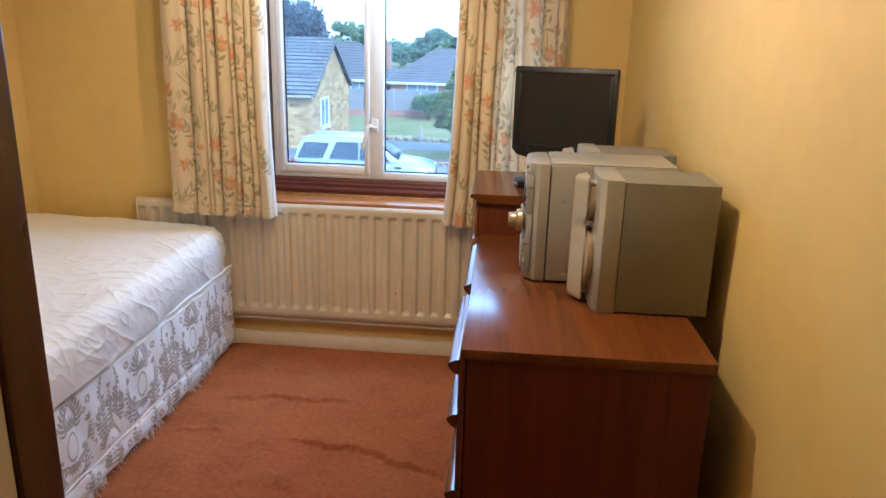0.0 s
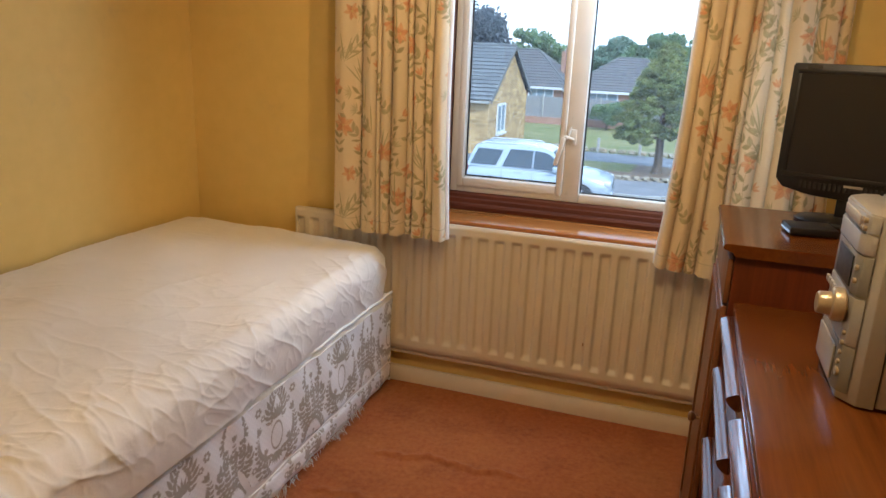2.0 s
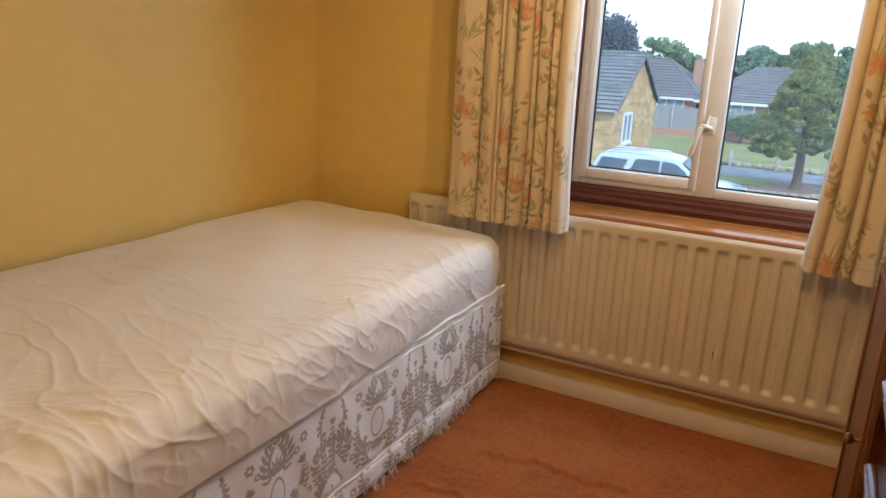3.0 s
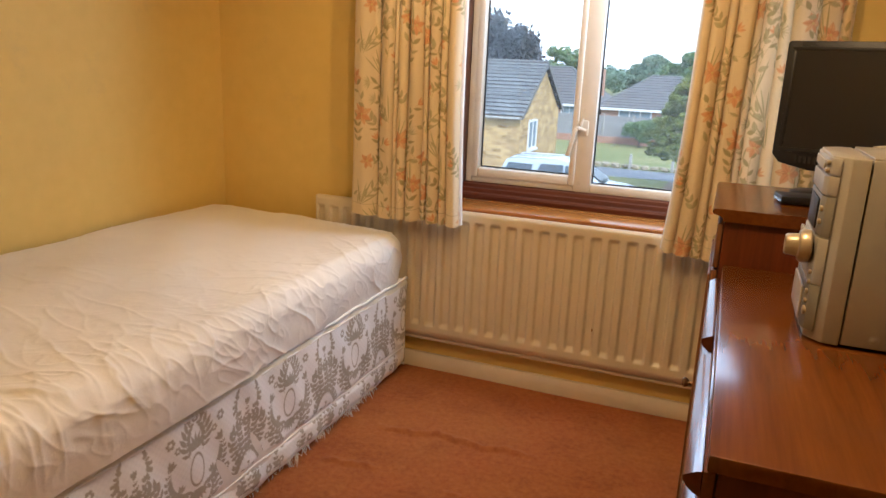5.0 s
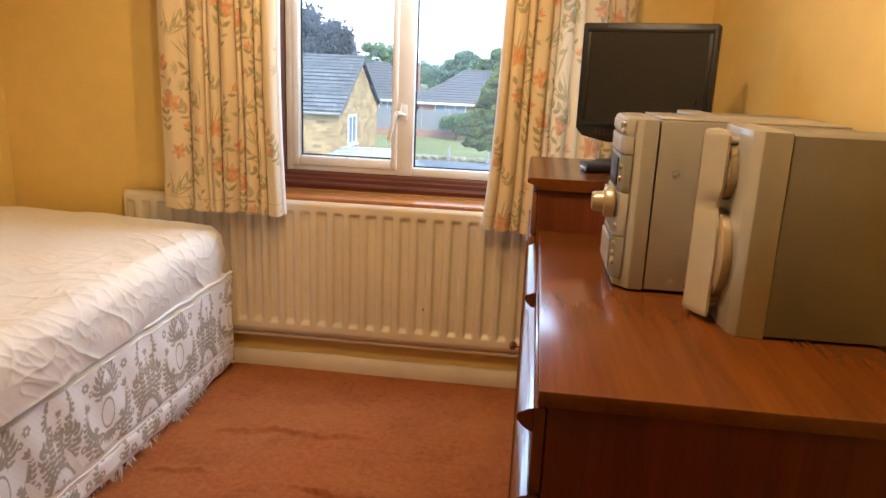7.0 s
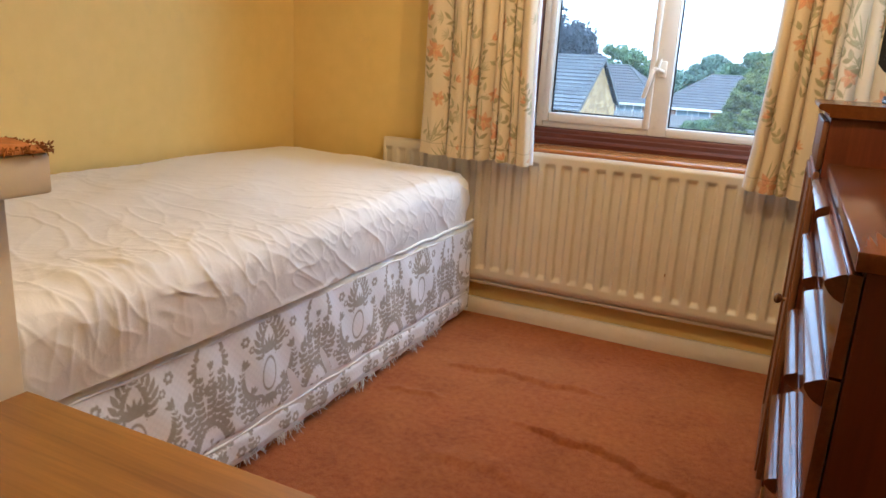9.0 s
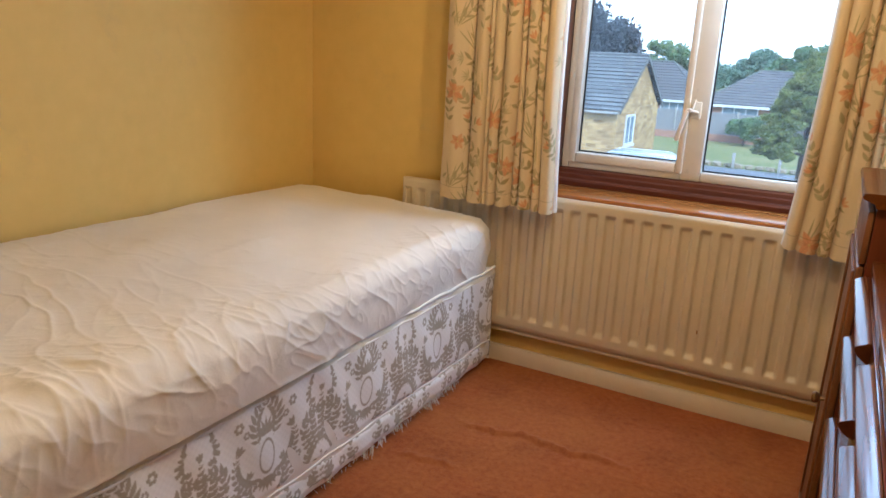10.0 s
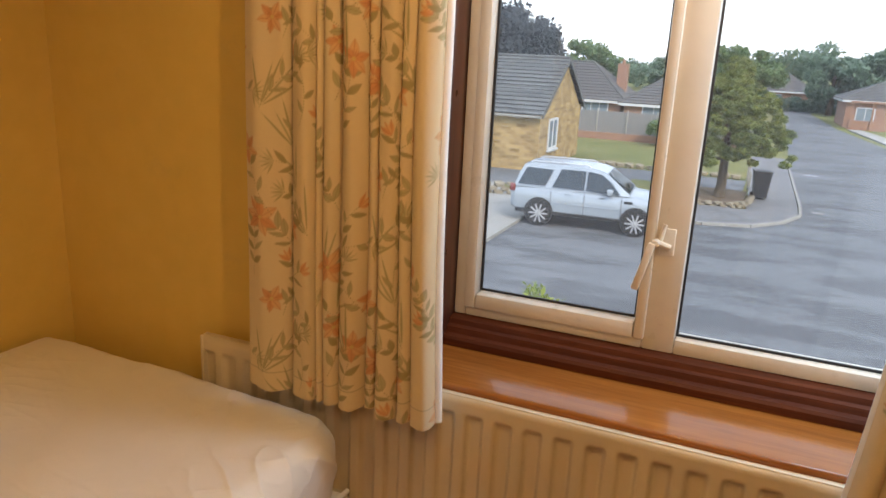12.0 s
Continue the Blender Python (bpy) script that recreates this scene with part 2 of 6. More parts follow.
# printed cloths: the print's dyes lie in the vertex colours, the weave in the material
def cloth(name, weave=900, rough=0.85, translucent=0.0, bump=0.25):
    n = Nodes(name, rough, spec=0.2)
    att = n.node("ShaderNodeVertexColor")
    att.layer_name = "print"
    w = n.noise(weave, 2, 0.6)
    n.colour(n.mix(0.25, att.outputs[0], n.ramp(w, (0.3, (0.6, 0.6, 0.6)), (0.7, (1.0, 1.0, 1.0))), "MULTIPLY"))
    n.bump(w, bump, 0.0008)
    n.b.inputs["Sheen Weight"].default_value = 0.1
    if translucent:
        tr = n.node("ShaderNodeBsdfTranslucent")
        n.link(att.outputs[0], tr.inputs[0])
        mx = n.node("ShaderNodeMixShader")
        mx.inputs[0].default_value = translucent
        n.link(n.b.outputs[0], mx.inputs[1])
        n.link(tr.outputs[0], mx.inputs[2])
        n.link(mx.outputs[0], n.t.nodes["Material Output"].inputs[0])
    return n.mat


M["curtain"] = cloth("printed_cotton", 800, 0.85, 0.14)
M["damask"] = cloth("damask_ticking", 600, 0.6)
n = Nodes("cotton_sheet", 0.82, spec=0.25)
n.colour(n.ramp(n.noise(2.5, 5), (0.3, (0.76, 0.72, 0.65)), (0.7, (0.82, 0.785, 0.72))))
n.bump(n.ramp(n.noise(17, 6, 0.6, None, 1.6), (0.36, 1.0), (0.5, 0.0), (0.64, 1.0)), 0.07, 0.003)
n.bump(n.noise(55, 5, 0.6, None, 1.0), 0.25, 0.003)
n.bump(n.noise(900, 2), 0.2, 0.0006)
M["sheet"] = n.mat
n = Nodes("lining_cloth", 0.85, spec=0.2)
n.colour(n.ramp(n.noise(20, 4), (0.3, (0.72, 0.7, 0.66)), (0.7, (0.8, 0.78, 0.74)))).bump(n.noise(900, 2), 0.2, 0.0006)
M["lining"] = n.mat

# window glass: clear, with a slight gloss
n = Nodes("window_glass", 0.02)
clear, gloss, fres, mx = n.node("ShaderNodeBsdfTransparent"), n.node("ShaderNodeBsdfGlossy", Roughness=0.02), n.node("ShaderNodeFresnel", IOR=1.35), n.node("ShaderNodeMixShader")
clear.inputs[0].default_value = (0.93, 0.96, 0.96, 1)
n.link(fres.outputs[0], mx.inputs[0])
n.link(clear.outputs[0], mx.inputs[1])
n.link(gloss.outputs[0], mx.inputs[2])
haze, haze_mix = n.node("ShaderNodeBsdfTranslucent"), n.node("ShaderNodeMixShader")  # a pale blue veil in the glass paints haze over the view
haze.inputs[0].default_value = (0.8, 0.85, 0.9, 1)
haze_mix.inputs[0].default_value = 0.032
n.link(mx.outputs[0], haze_mix.inputs[1])
n.link(haze.outputs[0], haze_mix.inputs[2])
n.link(haze_mix.outputs[0], n.t.nodes["Material Output"].inputs[0])
M["glass"] = n.mat

# ---- the room's shell ----
XL, XR, YW, YD, CEIL = -2.43, 0.53, 3.45, 0.34, 2.38
WX0, WX1, WZ0, WZ1, YO = -1.29, 0.13, 0.765, 2.16, 3.80


def setting(name, bm, material, label, category, **k):
    return tagged(part(name, bm, material, **k), label, category, kind="structure")


def wall_with_hole(y0, y1, x0, x1, z0, z1, a0, a1, b0, b1):
    bm = bmesh.new()
    box(bm, x0, a0, y0, y1, z0, z1)
    box(bm, a1, x1, y0, y1, z0, z1)
    if b0 > z0:
        box(bm, a0, a1, y0, y1, z0, b0)
    box(bm, a0, a1, y0, y1, b1, z1)
    return bm


setting("wall_north", wall_with_hole(YW, YO, XL - 0.15, XR + 0.15, -0.2, CEIL, WX0, WX1, WZ0 - 0.02, WZ1), M["wall"], "yellow painted wall with the window opening", "wall")
setting("wall_west", boxed(XL - 0.15, XL, -1.4, YW, -0.2, CEIL), M["wall"], "plain yellow painted wall beside the bed", "wall")
setting("wall_east", boxed(XR, XR + 0.15, -1.4, YW, -0.2, CEIL), M["wall"], "plain yellow painted wall behind the chest", "wall")
DX0, DX1 = -0.279, 0.47
setting("wall_south", wall_with_hole(YD - 0.12, YD, XL, XR, -0.2, CEIL, DX0, DX1, -0.2, 2.04), M["wall"], "yellow painted wall with the doorway", "wall")
setting("wall_landing", boxed(XL - 0.15, XR + 0.15, -1.55, -1.4, -0.2, CEIL), M["wall"], "plain painted wall of the landing", "wall")
setting("ceiling", boxed(XL - 0.15, XR + 0.15, -1.55, YO, CEIL, CEIL + 0.1), M["ceiling"], "white painted ceiling", "ceiling")

# carpet with creases that have worked loose
gx, gy = np.meshgrid(np.linspace(XL, XR, 430), np.concatenate([np.linspace(-1.4, 1.0, 90), np.linspace(1.006, YW, 400)]))
gz = np.zeros_like(gx)
def crease(x0, y0, x1, y1, height, width, bow=0.0, seed=0.0):
    global gz
    d = np.array([x1 - x0, y1 - y0]); l = np.hypot(*d); d = d / l
    s = (gx - x0) * d[0] + (gy - y0) * d[1]
    w = (gy - y0) * d[0] - (gx - x0) * d[1] - bow * np.sin(np.pi * s / l) - 0.012 * np.sin(s * 21 + seed) - 0.006 * np.sin(s * 47 + seed) - 0.004 * np.sin(s * 113 + 2 * seed)
    fade = np.clip(np.minimum(s, l - s) / (0.18 * l), 0, 1) * (s > 0) * (s < l)
    gz = gz + height * fade * np.where(w > 0, np.exp(-(w / (1.9 * width)) ** 2), np.exp(-(w / (0.75 * width)) ** 2))
crease(-0.86, 2.515, -0.12, 2.29, 0.024, 0.007, 0.05, 0.4)
crease(-1.26, 2.83, -0.58, 2.86, 0.017, 0.011, 0.015, 1.9)
crease(-1.31, 2.51, -1.10, 2.58, 0.012, 0.012, 0.0, 0.7)
crease(-1.02, 2.22, -0.55, 2.16, 0.012, 0.03, 0.02, 3.1)
gz += 0.0025 * np.sin(gx * 5.1 + 1) * np.sin(gy * 4.3)
floor_ob = tagged(sheet("floor", np.stack([gx, gy, gz], -1), M["carpet"]), "worn terracotta carpet with loose creases", "carpet", kind="structure")
setting("subfloor", boxed(XL, XR, -1.4, YW, -0.2, -0.012), M["ledge"], "boards under the carpet", "floor")

# skirting boards with a rounded top
def skirting(name, x0, x1, y0, y1):
    setting(name, boxed(x0, x1, y0, y1, -0.004, 0.078, 0.006), M["skirt"], "cream gloss skirting board", "skirting")
skirting("baseboard_north", XL + 0.02, XR - 0.02, YW - 0.018, YW + 0.001)
skirting("baseboard_east", XR - 0.018, XR + 0.001, YD + 0.01, YW - 0.02)
skirting("baseboard_west", XL - 0.001, XL + 0.018, YD + 0.01, YW - 0.02)

# dark door lining and architrave round the doorway
jamb = thing("door_1", pose(0, 0, 0), "dark brown wooden door lining round the doorway", "door frame", kind="structure")
for name, b in (("jamb", (DX0, DX0 + 0.025, YD - 0.022, YD + 0.012, 0, 2.0)), ("jamb", (DX1 - 0.025, DX1, YD - 0.135, YD + 0.012, 0, 2.0)), ("head", (DX0, DX1, YD - 0.135, YD + 0.012, 2.0, 2.04))):
    part(name, boxed(*b, 0.003), M["mahogany_up"], jamb)
for name, b in (("architrave", (DX0 - 0.05, DX0 - 0.001, YD + 0.001, YD + 0.018, 0, 2.09)), ("architrave", (DX0 - 0.001, DX1 + 0.04, YD + 0.001, YD + 0.018, 2.041, 2.09))):
    part(name, boxed(*b, 0.004), M["mahogany_up"], jamb)

part("painted_lining", boxed(DX0, DX0 + 0.022, YD - 0.135, YD - 0.0225, 0, 2.0, 0.002), M["ledge"], jamb, "cream painted lining")

# ---- the window ----
win = thing("window_1", pose(0, 0, 0), "white framed casement window in a dark mahogany surround", "window", kind="structure")
FY0, FY1 = 3.70, 3.765
part("surround", boxed(WX0 - 0.004, WX0 + 0.055, YW + 0.13, FY1, WZ0, WZ1, 0.004), M["mahogany_up"], win, "dark mahogany surround")
part("surround", boxed(WX1 - 0.055, WX1 + 0.004, YW + 0.13, FY1, WZ0, WZ1, 0.004), M["mahogany_up"], win, "dark mahogany surround")
part("reveal_lining", boxed(WX0 - 0.004, WX0 + 0.02, YW - 0.012, YW + 0.129, WZ0, WZ1, 0.003), M["mahogany_up"], win, "dark mahogany lining")
part("reveal_lining", boxed(WX1 - 0.02, WX1 + 0.004, YW - 0.012, YW + 0.129, WZ0, WZ1, 0.003), M["mahogany_up"], win, "dark mahogany lining")
part("reveal_lining", boxed(WX0 - 0.004, WX1 + 0.004, YW - 0.012, FY1, WZ1 - 0.03, WZ1 + 0.002, 0.003), M["mahogany"], win, "dark mahogany lining")
bm = bmesh.new()
prism(bm, [(3.628, 0.80), (3.629, 0.818), (3.634, 0.826), (3.648, 0.83), (3.652, 0.846), (3.664, 0.85), (3.668, 0.864), (3.68, 0.868), (FY1, 0.868), (FY1, 0.80)], WX0 + 0.056, WX1 - 0.056, "x")
part("bottom_moulding", bm, M["mahogany"], win, "stepped dark mahogany moulding", 20)
bm = boxed(WX0 + 0.021, WX1 - 0.021, 3.412, FY1, 0.776, 0.799, 0.008, 3)
part("window_sill", bm, M["sill"], win, "glossy orange-brown varnished sill")
part("bed_rail", boxed(WX0, WX1, 3.43, YO, WZ0 - 0.022, WZ0 - 0.003), M["mahogany"], win)

FX0, FX1, FZ0, FZ1 = WX0 + 0.056, WX1 - 0.056, 0.869, WZ1 - 0.031
MX0, MX1 = -0.722, -0.645
def bar(name, x0, x1, z0, z1, y0=FY0, y1=FY1, bevel=0.004, mat="frame", parent=None):
    return part(name, boxed(x0, x1, y0, y1, z0, z1, bevel), M[mat], parent or win)
bar("frame_stile", FX0, FX0 + 0.032, FZ0, FZ1)
bar("frame_stile", FX1 - 0.036, FX1, FZ0, FZ1)
bar("frame_rail", FX0 + 0.033, MX0 - 0.001, FZ0, FZ0 + 0.03)
bar("frame_rail", MX1 + 0.001, FX1 - 0.037, FZ0, FZ0 + 0.038)
bar("frame_rail", FX0 + 0.033, FX1 - 0.037, FZ1 - 0.035, FZ1)
bar("mullion", MX0, MX1, FZ0, FZ1 - 0.036)
# opening sash on the bed's side
SX0, SX1, SZ0, SZ1 = FX0 + 0.030, MX0 + 0.004, FZ0 + 0.026, FZ1 - 0.033
bar("sash_stile", SX0, SX0 + 0.032, SZ0, SZ1, FY0 - 0.012, FY1 - 0.01, 0.006)
bar("sash_stile", SX1 - 0.026, SX1, SZ0, SZ1, FY0 - 0.012, FY1 - 0.01, 0.006)
bar("sash_rail", SX0 + 0.033, SX1 - 0.027, SZ0, SZ0 + 0.042, FY0 - 0.012, FY1 - 0.01, 0.006)
bar("sash_rail", SX0 + 0.033, SX1 - 0.027, SZ1 - 0.04, SZ1, FY0 - 0.012, FY1 - 0.01, 0.006)
PL = (SX0 + 0.033, SX1 - 0.027, SZ0 + 0.043, SZ1 - 0.041)
PR = (MX1 + 0.001, FX1 - 0.037, FZ0 + 0.039, FZ1 - 0.036)
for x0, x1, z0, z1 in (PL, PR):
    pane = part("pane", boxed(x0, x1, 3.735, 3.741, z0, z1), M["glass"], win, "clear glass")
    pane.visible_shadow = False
    for b in ((x0, x0 + 0.006, z0, z1), (x1 - 0.006, x1, z0, z1), (x0 + 0.0065, x1 - 0.0065, z0, z0 + 0.006)):
        part("gasket", boxed(b[0], b[1], 3.728, 3.734, b[2], b[3]), M["rubber"], win, "black rubber gasket")

# ---- prints ----
class Print:
    """Dyes drawn on a cloth whose threads lie at U, V (metres)."""
    def __init__(self, U, V, ground):
        self.U, self.V = U, V
        self.c = np.ones(U.shape + (3,)) * np.array(ground)

    def dye(self, mask, colour):
        m = np.clip(mask, 0, 1)[..., None]
        self.c = self.c * (1 - m) + np.array(colour) * m

    def window(self, x, y, r):
        rows = np.where(np.abs(self.V[:, 0] - y) < r)[0]
        cols = np.where(np.abs(self.U[0] - x) < r)[0]
        if len(rows) < 2 or len(cols) < 2:
            return None
        return slice(rows[0], rows[-1] + 1), slice(cols[0], cols[-1] + 1)

    def leaf(self, x, y, turn, length, width, colour, soft=0.0025, strength=1.0, vein=None):
        w = self.window(x, y, length * 1.1)
        if w is None:
            return
        u, v = self.U[w] - x, self.V[w] - y
        a = u * math.cos(turn) + v * math.sin(turn)
        b = -u * math.sin(turn) + v * math.cos(turn)
        s = np.clip(a / length, 0, 1)
        half = width * np.sin(np.pi * s ** 0.8)
        m = np.clip((half - np.abs(b)) / soft, 0, 1) * (a > 0) * (a < length) * strength
        self.c[w] = self.c[w] * (1 - m[..., None]) + np.array(colour) * m[..., None]
        if vein is not None:
            m = np.clip(1 - np.abs(b) / 0.0022, 0, 1) * (half > 0.002) * (a > 0) * (a < length) * 0.7
            self.c[w] = self.c[w] * (1 - m[..., None]) + np.array(vein) * m[..., None]

    def disc(self, x, y, r, colour, inner=0.0, soft=0.003):
        w = self.window(x, y, r + 0.01)
        if w is None:
            return
        d = np.hypot(self.U[w] - x, self.V[w] - y)
        m = np.clip((r - d) / soft, 0, 1) * np.clip((d - inner) / soft, 0, 1) if inner else np.clip((r - d) / soft, 0, 1)
        self.c[w] = self.c[w] * (1 - m[..., None]) + np.array(colour) * m[..., None]

    def stem(self, x, y, turn, length, bend, colour, width=0.0025):
        places, n = [], max(4, int(length / 0.006))
        for i in range(n):
            places.append((x, y, turn))
            self.disc(x, y, width, colour, 0.0, 0.002)
            x, y, turn = x + math.cos(turn) * length / n, y + math.sin(turn) * length / n, turn + bend / n
        return places


def floral(U, V, seed):
    """Cream cotton with loose sprays of orange lilies and outlined olive leaves, in a repeat."""
    cream = (0.75, 0.61, 0.39)
    p = Print(U, V, cream)
    olive, sage, brown = (0.25, 0.225, 0.085), (0.4, 0.37, 0.2), (0.27, 0.16, 0.06)
    orange, rust, peach, gold = (0.68, 0.25, 0.09), (0.5, 0.15, 0.05), (0.76, 0.42, 0.2), (0.62, 0.42, 0.14)
    motif = random.Random(5)
    RU, RV, N = 0.50, 0.64, 21
    sprays = []
    for i in range(N):
        sprays.append((RU * ((i * 0.618) % 1.0) + motif.uniform(-0.03, 0.03), i * RV / N, math.pi / 2 + motif.uniform(-0.7, 0.7), motif.uniform(0.13, 0.24), motif.uniform(-1.3, 1.3), i))
    for tu in range(-1, 5):
        for tv in range(-1, 5):
            for x, y, turn, length, bend, kind in sprays:
                k = random.Random(kind)
                x0, y0 = tu * RU + x + seed * 0.13, tv * RV + y + (tu % 2) * RV / 2
                if not (U.min() - 0.3 < x0 < U.max() + 0.3 and V.min() - 0.3 < y0 < V.max() + 0.3):
                    continue
                tone = olive if kind % 3 else brown
                path = p.stem(x0, y0, turn, length, bend, tone, 0.0022)
                n = len(path)
                if kind % 3 == 2:
                    # long blades rising from the foot of the spray
                    for q in range(5):
                        p.leaf(x0, y0, turn + (q - 2) * 0.28 + k.uniform(-0.1, 0.1), k.uniform(0.09, 0.15), 0.0042, sage if q % 2 else olive, 0.003, 0.8, tone)
                step = max(4, n // 5)
                for j in range(step, n - 2, step):
                    a, b, d = path[j]
                    for side in ((-1, 1) if kind % 2 else (1 if (j // step) % 2 else -1,)):
                        big, wide = k.uniform(0.028, 0.046), k.uniform(0.0045, 0.009)
                        go = d + side * k.uniform(0.5, 1.0)
                        p.leaf(a, b, go, big + 0.003, wide + 0.0015, brown, 0.002, 0.7)
                        p.leaf(a, b, go, big, wide, sage if k.random() < 0.55 else olive, 0.002, 0.85, olive)
                a, b, d = path[-1]
                if kind % 3 == 0:
                    big = k.uniform(0.036, 0.05)
                    for q in range(6):
                        go = d + q * math.pi / 3 + k.uniform(-0.2, 0.2)
                        p.leaf(a, b, go, big + 0.002, big * 0.26 + 0.0012, rust, 0.003, 0.5)
                        p.leaf(a, b, go, big, big * 0.26, orange if q % 2 else peach, 0.004, 0.8, rust)
                    for q in range(5):
                        p.leaf(a, b, d + k.uniform(-1.2, 1.2), big * 0.6, 0.0022, rust, 0.002)
                    p.disc(a, b, 0.006, gold)
                elif kind % 3 == 1:
                    for q in (-0.5, 0.0, 0.5):
                        p.leaf(a, b, d + q, 0.036, 0.008, orange if q else peach, 0.004, 0.85, rust)
                else:
                    for q in range(7):
                        p.leaf(a, b, d + (q - 3) * 0.36, 0.04, 0.0036, sage if q % 2 else olive, 0.003, 0.85)
    return p.c * 0.77 + 0.23 * np.array(cream)


def damask(U, V):
    """Off-white ticking with grey-beige scrolls, palmettes and rosettes."""
    p = Print(U, V, (0.86, 0.87, 0.87))
    tone = (0.4, 0.37, 0.31)
    def lobes(x, y, turn, bend, length, size, flip=1, wide=0.0088):
        """A curling frond with separate lobes on both sides."""
        path = p.stem(x, y, turn, length, bend * flip, tone, 0.0026)
        n = len(path)
        k = max(1, int(0.019 / (length / n)))
        for j in range(1, n, k):
            a, b, d = path[j]
            f = 0.45 + 0.55 * math.sin(math.pi * min(1.0, 0.15 + j / n))
            for side, grow in ((-flip, 1.0), (flip, 0.62)):
                p.leaf(a, b, d + side * 0.72, size * f * grow, wide * f, tone, 0.002)
        a, b, d = path[-1]
        for q in (-0.6, 0.0, 0.6):
            p.leaf(a, b, d + q, size * 0.6, wide * 0.8, tone, 0.002)
    def rosette(x, y, r=0.011):
        for q in range(6):
            p.disc(x + r * math.cos(q * 1.047), y + r * math.sin(q * 1.047), r * 0.62, tone, 0, 0.002)
    def palmette(x, y, k):
        lobes(x, y, math.pi / 2, 0.0, 0.2 * k, 0.036 * k, 1, 0.0095 * k)
        for f in (-1, 1):
            lobes(x + f * 0.008, y, math.pi / 2 - f * 0.45, 0.55, 0.17 * k, 0.036 * k, f)
            lobes(x + f * 0.012, y, math.pi / 2 - f * 0.95, 0.9, 0.14 * k, 0.034 * k, f)
            lobes(x + f * 0.016, y, math.pi / 2 - f * 1.5, 1.3, 0.1 * k, 0.03 * k, f)
    repeat = 0.46
    for i in range(-1, 7):
        x = i * repeat + 0.3
        w = p.window(x, 0.26, 0.07)
        if w is not None:
            d = np.hypot((p.U[w] - x) / 0.026, (p.V[w] - 0.26) / 0.045)
            m = (np.clip((1.22 - d) / 0.08, 0, 1) * np.clip((d - 0.95) / 0.08, 0, 1))[..., None]
            p.c[w] = p.c[w] * (1 - m) + np.array(tone) * m
        for f in (-1, 1):
            lobes(x + f * 0.012, 0.195, math.pi / 2 - f * 1.9, -2.6, 0.2, 0.05, -f)
            lobes(x + f * 0.03, 0.31, math.pi / 2 - f * 0.5, 1.9, 0.15, 0.046, f)
            lobes(x + f * 0.02, 0.12, math.pi / 2 - f * 1.2, 1.7, 0.13, 0.04, f)
            lobes(x + f * 0.23 - f * 0.07, 0.1, math.pi / 2 + f * 0.2, -1.4, 0.14, 0.04, f)
            lobes(x + f * 0.145, 0.245, math.pi / 2 - f * 0.15, 1.8, 0.13, 0.04, -f)
            lobes(x + f * 0.09, 0.15, math.pi / 2 - f * 0.9, 2.2, 0.09, 0.026, f)
            lobes(x + f * 0.19, 0.33, math.pi / 2 + f * 0.9, -1.8, 0.08, 0.026, f)
            lobes(x + f * 0.05, 0.035, math.pi / 2 - f * 0.9, 1.2, 0.09, 0.03, f)
            lobes(x + f * 0.2, 0.04, math.pi / 2 + f * 0.5, 1.2, 0.08, 0.03, -f)
            rosette(x + f * 0.1, 0.385)
            rosette(x + f * 0.075, 0.355, 0.008)
            rosette(x + f * 0.13, 0.2, 0.009)
            rosette(x + f * 0.055, 0.075, 0.009)
            rosette(x + f * 0.12, 0.07, 0.012)
            p.leaf(x + f * 0.18, 0.4, -f * 0.5 + math.pi / 2, 0.035, 0.007, tone, 0.002)
            p.leaf(x + f * 0.09, 0.05, f * 0.6 + math.pi / 2, 0.04, 0.008, tone, 0.002)
        for q in range(7):
            p.leaf(x, 0.325, math.pi / 2 + (q - 3) * 0.4, 0.055, 0.0075, tone, 0.002)
            p.leaf(x, 0.2, -math.pi / 2 + (q - 3) * 0.36, 0.05, 0.007, tone, 0.002)
        palmette(x + repeat / 2, 0.19, 0.9)
        palmette(x + repeat / 2, 0.05, 0.55)
        for f in (-1, 1):
            rosette(x + repeat / 2 + f * 0.03, 0.06, 0.009)
    soiled = 0.5 + 0.5 * np.sin(U * 7.3) * np.sin(U * 19 + 1)
    p.dye(np.clip((V - 0.424) / 0.003, 0, 1) * (0.82 + 0.18 * soiled), (0.68, 0.63, 0.48))
    rough = np.sin(U * 310) * np.sin(V * 290)
    p.c *= (1 + 0.04 * rough)[..., None]
    return p.c


